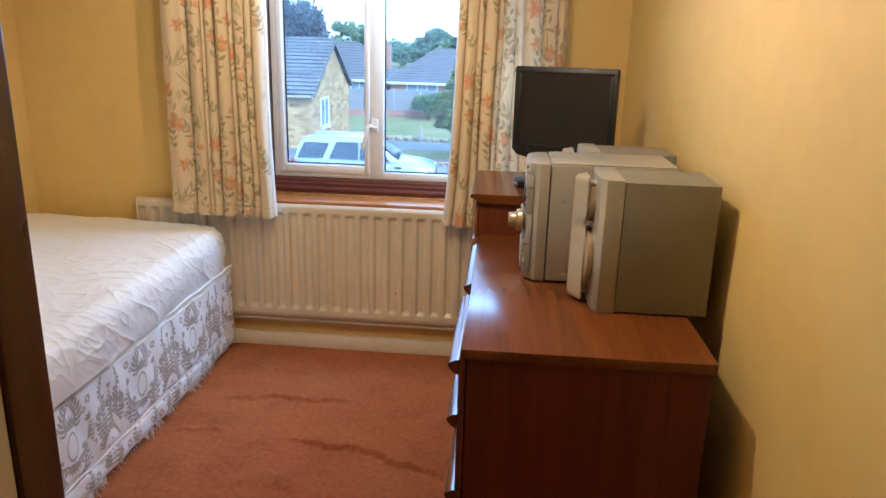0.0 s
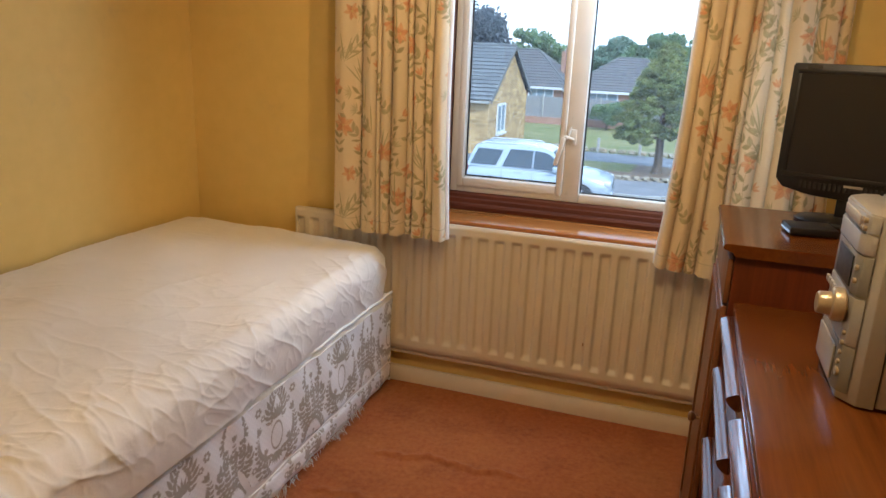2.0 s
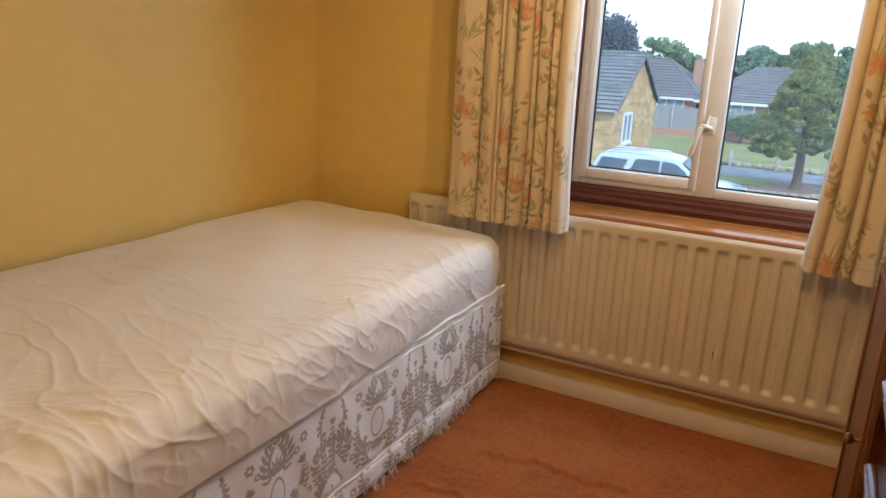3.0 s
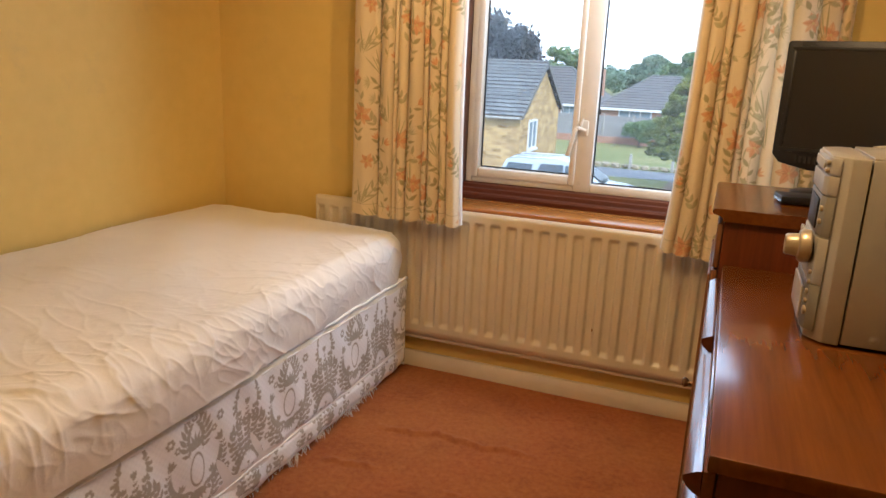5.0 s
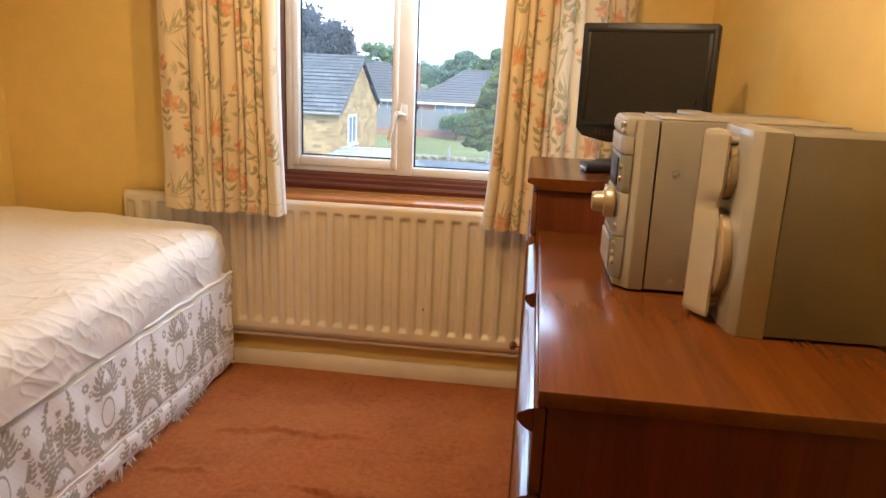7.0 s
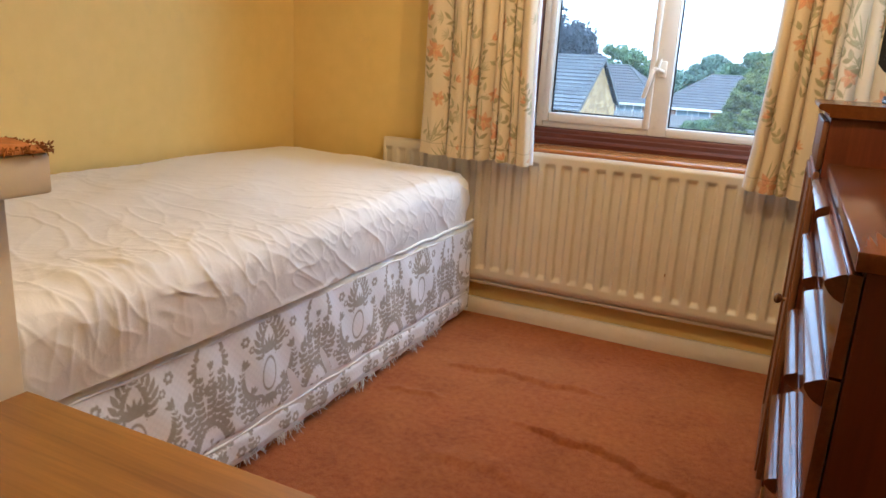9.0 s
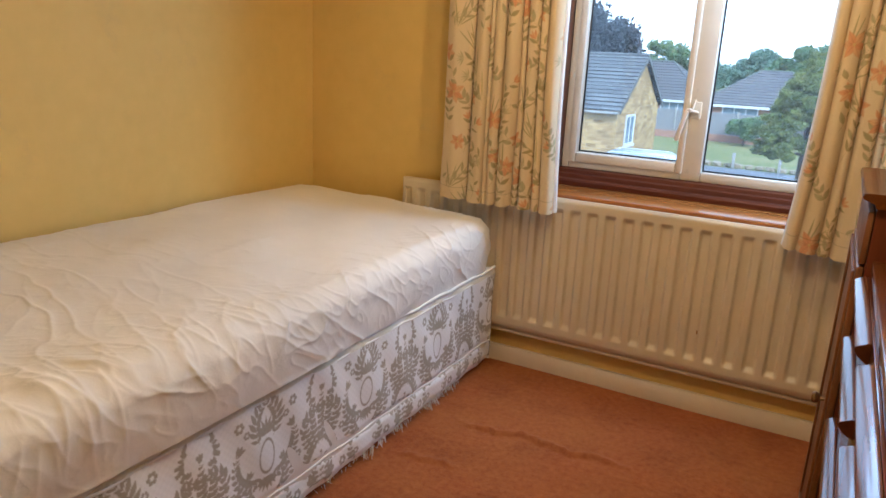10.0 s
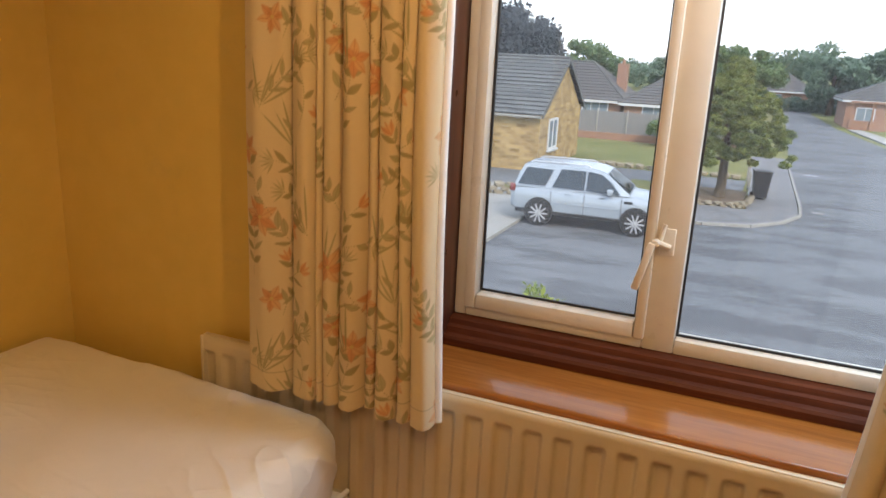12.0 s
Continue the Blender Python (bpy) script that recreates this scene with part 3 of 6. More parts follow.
# ---- radiator ----
def radiator():
    t = thing("radiator", pose(0, 3.39, 0), "white ribbed panel radiator under the window", "radiator")
    x0, x1, z0, z1, pitch = -1.86, 0.30, 0.178, 0.782, 0.072
    zs = np.concatenate([[z0, z0 + 0.002, z0 + 0.03], np.linspace(z0 + 0.045, z0 + 0.085, 8), np.linspace(z0 + 0.1, z1 - 0.085, 4), np.linspace(z1 - 0.075, z1 - 0.035, 8), [z1 - 0.02, z1 - 0.002, z1]])
    X, Z = np.meshgrid(np.arange(x0, x1 + 0.001, 0.004), zs)
    ph = ((X - x0 - 0.02) / pitch) % 1.0
    rib = np.clip((0.5 - np.abs(ph - 0.5)) * 6.0 - 1.1, 0, 1)
    rib = rib * rib * (3 - 2 * rib)
    ends = np.clip((Z - (z0 + 0.05)) / 0.02, 0, 1) * np.clip(((z1 - 0.042) - Z) / 0.014, 0, 1)
    Y = 0.015 * (1 - rib) * ends
    Y = Y + np.where((Z <= z0 + 0.001) | (Z >= z1 - 0.001), 0.012, 0)
    sheet("front_panel", np.stack([X, Y, Z], -1), M["white"], t)
    part("end_seam", boxed(x0 - 0.004, x0 + 0.006, -0.002, 0.03, z0, z1, 0.003), M["white"], t)
    part("back_panel", boxed(x0 + 0.007, x1, 0.016, 0.03, z0, z1, 0.004), M["white"], t)
    part("top_rail", boxed(x0 + 0.007, x1, 0.004, 0.0155, z1 - 0.012, z1 + 0.002, 0.002), M["white"], t)
    part("bottom_pipe", tube(bmesh.new(), [(x0 + 0.01, 0.014, z0 - 0.011), (x1, 0.014, z0 - 0.011)], 0.009, 10), M["white"], t)
    for x in (x0 + 0.3, x1 - 0.35):
        part("bracket", boxed(x, x + 0.03, 0.031, YW - 3.39, z0 + 0.05, z1 - 0.05), M["white"], t)
    part("paint_chip", boxed(-0.53, -0.524, -0.0015, 0.001, 0.338, 0.352, 0.001), M["brass"], t, "rusty paint chip")
radiator()


# ---- bed ----
def bed():
    bx0, bx1, by0, by1 = -2.40, -1.365, 1.2, 3.365
    t = thing("divan_bed", pose(bx0, by0, 0), "worn divan bed base in grey damask ticking with frayed hem", "bed")
    L, W = by1 - by0, bx1 - bx0
    part("base", boxed(0, W - 0.012, 0.004, L - 0.006, 0.035, 0.452, 0.012), M["lining"], t)
    # printed side panel, padded a little
    U, V = np.meshgrid(np.linspace(0, L, int(L / 0.0032)), np.linspace(0.03, 0.452, 132))
    X = W - 0.006 + 0.004 * np.sin(U * 5) * np.sin(V * 9) - 0.012 * np.exp(-((V - 0.125) / 0.012) ** 2) + 0.003 * np.sin(U * 37 + V * 20)
    X = X - 0.02 * np.clip((V - 0.42) / 0.04, 0, 1) ** 2 - 0.012 * np.clip((0.06 - V) / 0.03, 0, 1)
    sheet("side_panel", np.stack([X, U, V], -1)[:, ::-1], M["damask"], t, "grey-beige damask print", damask(U, V)[:, ::-1])
    # end panel facing the radiator
    U, V = np.meshgrid(np.linspace(0, W - 0.006, 240), np.linspace(0.03, 0.452, 100))
    sheet("end_panel", np.stack([U, np.full_like(U, L - 0.002), V], -1), M["damask"], t, "grey-beige damask print", damask(U, V))
    # corded edges
    for z, r, o in ((0.452, 0.007, -0.002), (0.424, 0.004, -0.001), (0.122, 0.004, -0.004)):
        pts = [(W - 0.008 + o + 0.002 * math.sin(i * 1.7), i * L / 60, z + 0.003 * math.sin(i * 0.9 + z * 9)) for i in range(61)]
        part("piping", tube(bmesh.new(), pts, r, 8), M["lining"], t, "off-white corded edge")
    # frayed threads along the hem
    rng = random.Random(3)
    bm = bmesh.new()
    for i in range(520):
        y = rng.uniform(0.0, L * 0.86)
        clump = 0.5 + 0.5 * math.sin(y * 9) * math.sin(y * 23 + 1)
        if clump < 0.42 and rng.random() < 0.8:
            continue
        l = rng.uniform(0.004, 0.012) + 0.04 * clump ** 2 * rng.random()
        x = W - 0.004 + rng.uniform(-0.006, 0.004)
        dx, dy = rng.uniform(-0.004, 0.016), rng.uniform(-0.016, 0.016)
        tube(bm, [(x, y, 0.045), (x + dx * 0.4, y + dy * 0.3, 0.045 - l * 0.5), (x + dx, y + dy, max(0.004, 0.045 - l))], [0.0013, 0.001, 0.0005], 4)
    tagged(part("fringe", bm, M["lining"], t, "frayed off-white threads"), kind="stuff")
    for x in (0.06, W - 0.1):
        for y in (0.1, L - 0.12):
            part("castor", boxed(x, x + 0.03, y, y + 0.03, 0.0, 0.036, 0.004), M["dark"], t)

    # mattress under a loosely fitted sheet
    m = thing("mattress", pose(bx0, by0, 0.456), "soft mattress under a creased cream fitted sheet", "mattress")
    vs = np.linspace(0, L, 600)
    H = 0.205
    prof = []
    side, rad = H - 0.055, 0.055
    total = (W - rad) + rad * math.pi / 2 + side
    for s in np.linspace(0, total, 400):
        if s < W - rad:
            prof.append((s, H, 0, 1))
        elif s < W - rad + rad * math.pi / 2:
            a = (s - (W - rad)) / rad
            prof.append((W - rad + rad * math.sin(a), H - rad + rad * math.cos(a), math.sin(a), math.cos(a)))
        else:
            prof.append((W, side - (s - (W - rad + rad * math.pi / 2)), 1, 0))
    prof = np.array(prof)
    S, Vv = np.meshgrid(np.linspace(0, total, 400), vs)
    P = np.broadcast_to(prof[None], (len(vs), 400, 4))
    n1 = np.zeros_like(S)
    def lattice(a, b, seed_):
        """Smooth noise from 0 to 1 over the plane a, b."""
        g = np.random.RandomState(seed_).uniform(0, 1, (64, 64))
        ia, ib = np.floor(a).astype(int), np.floor(b).astype(int)
        fa, fb = a - ia, b - ib
        fa, fb = fa * fa * (3 - 2 * fa), fb * fb * (3 - 2 * fb)
        at = lambda i, j: g[(ia + i) % 64, (ib + j) % 64]
        return (at(0, 0) * (1 - fa) + at(1, 0) * fa) * (1 - fb) + (at(0, 1) * (1 - fa) + at(1, 1) * fa) * fb
    def ridges(turn, along, across, seed_, sharp):
        """Sharp creases that run one way, bent by a slower wave."""
        a = S * math.cos(turn) + Vv * math.sin(turn)
        b = -S * math.sin(turn) + Vv * math.cos(turn)
        b = b + 0.06 * lattice(S * 5, Vv * 5, seed_ + 50) + 0.02 * lattice(S * 14, Vv * 14, seed_ + 51)
        return (1 - np.abs(2 * lattice(a / along + 9, b / across + 9, seed_) - 1)) ** sharp
    edge_s = W - 0.02
    near_edge = np.exp(-((S - edge_s) / 0.13) ** 2)
    side_m = np.clip((S - edge_s) / 0.05, 0, 1)
    top_m = 1 - side_m
    near_end = np.clip((1.25 - Vv) / 0.9, 0, 1)
    far_end = np.clip((Vv - 1.1) / 0.7, 0, 1)
    patchy = np.clip(lattice(S * 4, Vv * 3, 7) * 2.2 - 0.6, 0, 1)
    # gathers that cross the edge at the near end
    n1 += 0.0052 * ridges(0.12, 0.24, 0.036, 1, 3.0) * near_edge * near_end
    # creases fanned over the top and the edge
    n1 += 0.0048 * ridges(0.55, 0.2, 0.06, 2, 6) * (0.5 * top_m + near_edge) * patchy
    n1 += 0.0045 * ridges(-0.6, 0.2, 0.075, 3, 6) * (0.3 * top_m + 0.8 * near_edge) * (1 - 0.6 * patchy)
    n1 += 0.004 * ridges(1.35, 0.3, 0.1, 4, 6) * top_m * patchy
    # long slack folds that slant down the side towards the far corner
    n1 += 0.0085 * ridges(1.05, 0.4, 0.08, 5, 4) * side_m * (0.45 + 0.55 * far_end)
    n1 += 0.006 * ridges(1.9, 0.25, 0.08, 6, 4.5) * side_m * patchy
    n1 += 0.0024 * ridges(0.9, 0.07, 0.03, 8, 3.5) * (0.4 + near_edge)
    n1 += 0.004 * ridges(-0.2, 0.3, 0.06, 9, 7) * top_m * (0.3 + 0.7 * near_end)
    n1 += 0.006 * np.sin(S * 7 + 1) * np.sin(Vv * 4.2 + 0.5) + 0.003 * np.sin(S * 17 + Vv * 9 + np.sin(Vv * 5))
    endf = np.clip((L - Vv) / 0.05, 0, 1)
    rnd = np.sqrt(np.clip(1 - (1 - endf) ** 2, 0, 1))
    crown = 0.028 * np.clip(1 - (P[..., 0] / W) ** 2 * 1.0, 0, 1)
    bulge = 0.012 * np.sin(np.pi * np.clip(P[..., 1] / H, 0, 1)) * P[..., 2] + 0.014 * np.sin(Vv * 2.2 + 0.4) * P[..., 2]
    X = P[..., 0] + P[..., 2] * n1 + bulge - 0.03 * (1 - rnd) * P[..., 2]
    Z = np.maximum(P[..., 1] + P[..., 3] * (n1 + crown) - (1 - rnd) * 0.05 * P[..., 3], 0.0)
    X = X - 0.05 * np.clip((Vv - (L - 0.12)) / 0.12, 0, 1) ** 2 * (P[..., 0] / W)
    sheet("fitted_sheet", np.stack([X, Vv, Z], -1), M["sheet"], m)
    # the end by the window
    edge = np.stack([X[-1], np.full(400, L), Z[-1]], -1)
    rows = [edge]
    for k, d in ((0.5, 0.012), (0.0, 0.014)):
        e = edge.copy()
        e[:, 2] = edge[:, 2] * k
        e[:, 1] += d
        rows.append(e)
    sheet("sheet_end", np.stack(rows), M["sheet"], m)
    part("filling", boxed(0.01, W - 0.06, 0.01, L - 0.02, 0.0, H - 0.03, 0.02), M["lining"], m)
bed()


# ---- chest of drawers ----
def chest_of_drawers():
    t = thing("chest_of_drawers", pose(-0.075, 1.36, 0), "glossy reddish mahogany veneer chest of drawers, scratched top", "chest of drawers")
    D, Wd = 0.522, 0.955
    part("top", boxed(0.0, D, 0.0, Wd, 0.936, 0.96, 0.004), M["chest_top"], t, "scratched glossy veneered top")
    part("side_panel", boxed(0.014, D - 0.004, 0.014, 0.032, 0.0, 0.935, 0.002), M["chest_side"], t)
    part("side_panel", boxed(0.014, D - 0.004, Wd - 0.032, Wd - 0.014, 0.0, 0.935, 0.002), M["chest_side"], t)
    part("back_panel", boxed(D - 0.012, D - 0.005, 0.033, Wd - 0.033, 0.05, 0.935), M["chest_side"], t)
    part("plinth", boxed(0.03, D - 0.02, 0.033, Wd - 0.033, 0.0, 0.085), M["chest_side"], t)
    part("front_rail", boxed(0.0125, 0.03, 0.033, Wd - 0.033, 0.086, 0.935), M["chest_side"], t)
    for z0, z1 in ((0.806, 0.93), (0.62, 0.803), (0.40, 0.616), (0.09, 0.396)):
        d = part("drawer", boxed(-0.003, 0.012, 0.012, Wd - 0.016, z0, z1, 0.002), M["chest_front"], t)
        part("drawer_box", boxed(0.0305, D - 0.03, 0.05, Wd - 0.05, z0 + 0.01, z1 - 0.03), M["pine"], d)
        prof = [(-0.0035, z1 - 0.001), (-0.009, z1 - 0.0015), (-0.023, z1 - 0.0085), (-0.0255, z1 - 0.012), (-0.0245, z1 - 0.017), (-0.019, z1 - 0.025), (-0.012, z1 - 0.031), (-0.0035, z1 - 0.035)]
        for y0, y1 in ((0.012, 0.425), (0.515, Wd - 0.016)):
            bm = bmesh.new()
            prism(bm, prof, y0, y1, "y")
            part("pull", bm, M["chest_front"], d, "moulded wooden lip pull", 28)
chest_of_drawers()


# ---- taller cabinet beside the window ----
def cabinet():
    t = thing("cabinet", pose(-0.11, 2.335, 0), "reddish mahogany cabinet with a panelled door on short legs", "cabinet")
    D, Wd, h = 0.56, 0.485, 1.09
    prof = [(-0.004, h - 0.009), (-0.001, h - 0.002), (0.006, h), (D, h), (D, h - 0.03), (0.024, h - 0.03), (0.02, h - 0.021), (0.01, h - 0.017), (0.0, h - 0.014)]
    bm = bmesh.new()
    prism(bm, prof, 0.0, Wd, "y")
    part("top", bm, M["chest_top"], t, "moulded veneered top", 30)
    part("carcass", boxed(0.026, D - 0.004, 0.012, Wd - 0.012, 0.11, h - 0.031, 0.003), M["chest_side"], t)
    part("drawer_front", boxed(0.012, 0.025, 0.016, Wd - 0.016, h - 0.15, h - 0.038, 0.004), M["teak_up"], t)
    d = part("door", boxed(0.010, 0.025, 0.016, Wd - 0.016, 0.125, h - 0.156, 0.004), M["teak_up"], t, "panelled wooden door")
    for b in ((0.004, 0.0098, 0.03, 0.05, 0.14, h - 0.17), (0.004, 0.0098, Wd - 0.05, Wd - 0.03, 0.14, h - 0.17), (0.004, 0.0098, 0.0505, Wd - 0.0505, 0.14, 0.16), (0.004, 0.0098, 0.0505, Wd - 0.0505, h - 0.19, h - 0.17)):
        part("moulding", boxed(*b, 0.002), M["teak_up"], d)
    k = Matrix.Translation((0.009, 0.085, 0.60)) @ pose(0, 0, 0, 0, -90, 0)
    part("knob", lathe(bmesh.new(), [(0, 0.005), (0.012, 0.005), (0.016, 0.011), (0.024, 0.014), (0.03, 0.010), (0.032, 0.003)], 16, k), M["brass"], d, "small aged brass knob")
    for x, y in ((0.028, 0.014), (0.028, Wd - 0.05), (D - 0.05, 0.014), (D - 0.05, Wd - 0.05)):
        part("leg", boxed(x, x + 0.036, y, y + 0.036, 0.0, 0.1095, 0.004), M["pine"], t, "pale wooden leg")
    part("apron", boxed(0.034, 0.05, 0.051, Wd - 0.051, 0.06, 0.1095), M["teak_up"], t)
    return t
cabinet()


# ---- television ----
def television():
    t = thing("television", pose(0.2, 2.70, 1.09, 0, 0, -19), "small black flat-screen television on an oval stand", "television")
    w, z0, z1 = 0.191, 0.072, 0.408
    out = [(-w, z0 + 0.03), (-w + 0.02, z0 + 0.008), (-0.1, z0 - 0.006), (0, z0 - 0.01), (0.1, z0 - 0.006), (w - 0.02, z0 + 0.008), (w, z0 + 0.03), (w, z1 - 0.006), (w - 0.005, z1), (-w + 0.005, z1), (-w, z1 - 0.006)]
    bm = bmesh.new()
    prism(bm, out, -0.006, 0.034, "y", 0.003)
    part("shell", bm, M["black"], t, "", 30)
    bz0, bz1, bw = z0 + 0.052, z1 - 0.026, w - 0.026
    bez = part("bezel", boxed(-bw - 0.012, bw + 0.012, -0.0105, -0.0062, bz0 - 0.012, bz0 - 0.0005, 0.001), M["black"], t)
    for b in ((-bw - 0.012, bw + 0.012, bz1 + 0.0005, bz1 + 0.012), (-bw - 0.012, -bw - 0.0005, bz0, bz1), (bw + 0.0005, bw + 0.012, bz0, bz1)):
        part("bezel", boxed(b[0], b[1], -0.0105, -0.0062, b[2], b[3], 0.001), M["black"], t)
    part("screen", boxed(-bw, bw, -0.0085, -0.0062, bz0, bz1), M["screen"], t, "dark matt screen")
    bm = bmesh.new()
    for k in range(22):
        box(bm, -0.13 + k * 0.012, -0.124 + k * 0.012, -0.0085, -0.0066, z0 + 0.012, z0 + 0.03)
    part("speaker_slots", bm, M["dark"], t)
    part("badge", boxed(-0.022, 0.022, -0.0095, -0.0066, bz0 - 0.026, bz0 - 0.02), M["silver"], t, "small silver badge")
    part("sticker", boxed(-w + 0.035, -w + 0.07, -0.0075, -0.0064, z1 - 0.012, z1 - 0.004), M["dark"], t)
    part("back_housing", boxed(-w + 0.05, w - 0.05, 0.0345, 0.075, z0 + 0.04, z1 - 0.06, 0.012), M["dark"], t)
    part("neck", boxed(-0.035, 0.035, 0.005, 0.03, 0.012, z0 + 0.01, 0.006), M["black"], t)
    bm = bmesh.new()
    lathe(bm, [(0.0, 0.128), (0.006, 0.13), (0.012, 0.12), (0.017, 0.06)], 40, Matrix.Diagonal((1, 0.62, 1, 1)))
    part("stand_base", bm, M["black"], t, "glossy oval foot")
television()

# slim black set-top box beside the stand
box_ob = thing("set_top_box", pose(0.085, 2.54, 1.09, 0, 0, 8), "slim black set-top box on the cabinet", "set-top box")
part("case", boxed(-0.05, 0.06, -0.045, 0.045, 0.003, 0.022, 0.003), M["black"], box_ob)
part("front_strip", boxed(-0.0515, -0.0502, -0.04, 0.04, 0.007, 0.013), M["chrome"], box_ob, "pale front strip")


# ---- hi-fi ----
def hifi():
    y0, y1, h = 1.83, 2.058, 0.316
    t = thing("hifi", pose(0.0, 0.0, 0.96), "silver mini hi-fi unit with a champagne volume knob", "hi-fi")
    part("casing", boxed(0.117, 0.44, y0, y1, 0.006, h, 0.002), M["silver"], t, "silver metal casing")
    bm = bmesh.new()
    prism(bm, [(0.062, y0 + 0.03), (0.088, y0 + 0.0), (0.112, y0 - 0.002), (0.1145, y0 - 0.002), (0.1145, y1 + 0.002), (0.112, y1 + 0.002), (0.088, y1), (0.062, y1 - 0.03)], 0.004, h + 0.001, "z", 0.0018)
    part("fascia", bm, M["silver"], t, "moulded silver front")
    part("top_plate", boxed(0.118, 0.436, y0 + 0.006, y1 - 0.006, h + 0.0005, h + 0.004, 0.0015), M["silver"], t)
    # stepped modules on the front
    for z0, z1, x, mat in ((0.286, h - 0.002, 0.0575, "silver"), (0.252, 0.2835, 0.055, "silver"), (0.182, 0.2495, 0.0565, "silver_dark"), (0.10, 0.1795, 0.055, "silver"), (0.018, 0.0975, 0.0545, "silver_dark")):
        bm = bmesh.new()
        prism(bm, [(x, y0 + 0.04), (x + 0.006, y0 + 0.022), (0.075, y0 + 0.010), (0.075, y1 - 0.010), (x + 0.006, y1 - 0.022), (x, y1 - 0.04)], z0, z1, "z", 0.0015)
        mod = part("module", bm, M[mat], t)
        if z0 > 0.28:
            part("cd_lid", boxed(x - 0.004, x - 0.0005, y0 + 0.055, y1 - 0.055, z0 + 0.006, z1 - 0.006, 0.001), M["silver_pale"], mod)
    part("display", boxed(0.0535, 0.056, y0 + 0.05, y1 - 0.07, 0.19, 0.242, 0.001), M["black"], t, "dark display window")
    part("cassette_door", boxed(0.05, 0.054, y0 + 0.045, y1 - 0.05, 0.028, 0.088, 0.002), M["silver_pale"], t, "pale cassette door")
    turn = pose(0.054, y0 + 0.05, 0.158, 0, -90, 0)
    part("volume_knob", lathe(bmesh.new(), [(0, 0.026), (0.003, 0.029), (0.014, 0.029), (0.019, 0.026), (0.021, 0.02), (0.038, 0.0185), (0.041, 0.016)], 28, turn), M["gold"], t, "large champagne knob")
    def button(y, z, r, mat, x=0.0605):
        part("button", lathe(bmesh.new(), [(0, r), (0.005, r), (0.006, r * 0.7)], 12, pose(x, y, z, 0, -90, 0)), M[mat], t)
    for z in (0.296, 0.309):
        for k in range(2):
            button(y0 + 0.034 + k * 0.012, z - 0.004, 0.0045, "gold")
    for z in (0.228, 0.206):
        button(y0 + 0.033, z, 0.005, "gold")
    for k in range(5):
        button(y0 + 0.03, 0.118 - k * 0.017, 0.0045 if k < 4 else 0.008, "gold")
    for k in range(6):
        part("key", boxed(0.049, 0.0545, y0 + 0.085 + k * 0.02, y0 + 0.1 + k * 0.02, 0.158, 0.17, 0.002), M["silver_pale"], t)
    part("side_groove", boxed(0.1152, 0.1158, y0 - 0.0006, y0 + 0.002, 0.01, h - 0.004), M["dark"], t)
    for x, z in ((0.152, 0.222), (0.165, 0.022)):
        s = pose(x, y0 + 0.0005, z, 90, 0, 0)
        part("screw", lathe(bmesh.new(), [(0, 0.0088), (0.0006, 0.0085), (0.0007, 0.0062), (0.0004, 0.0058), (0.0012, 0.0045)], 16, s), M["silver"], t, "countersunk screw")
    bm = bmesh.new()
    for k in range(14):
        box(bm, 0.205, 0.2085, y0 - 0.0008, y0 + 0.001, 0.18 + k * 0.0085, 0.185 + k * 0.0085)
    part("vent", bm, M["dark"], t, "row of dark vent holes")
    for x in (0.1, 0.4):
        for y in (y0 + 0.03, y1 - 0.05):
            part("foot", boxed(x, x + 0.02, y, y + 0.02, 0.0, 0.0055), M["dark"], t)
hifi()


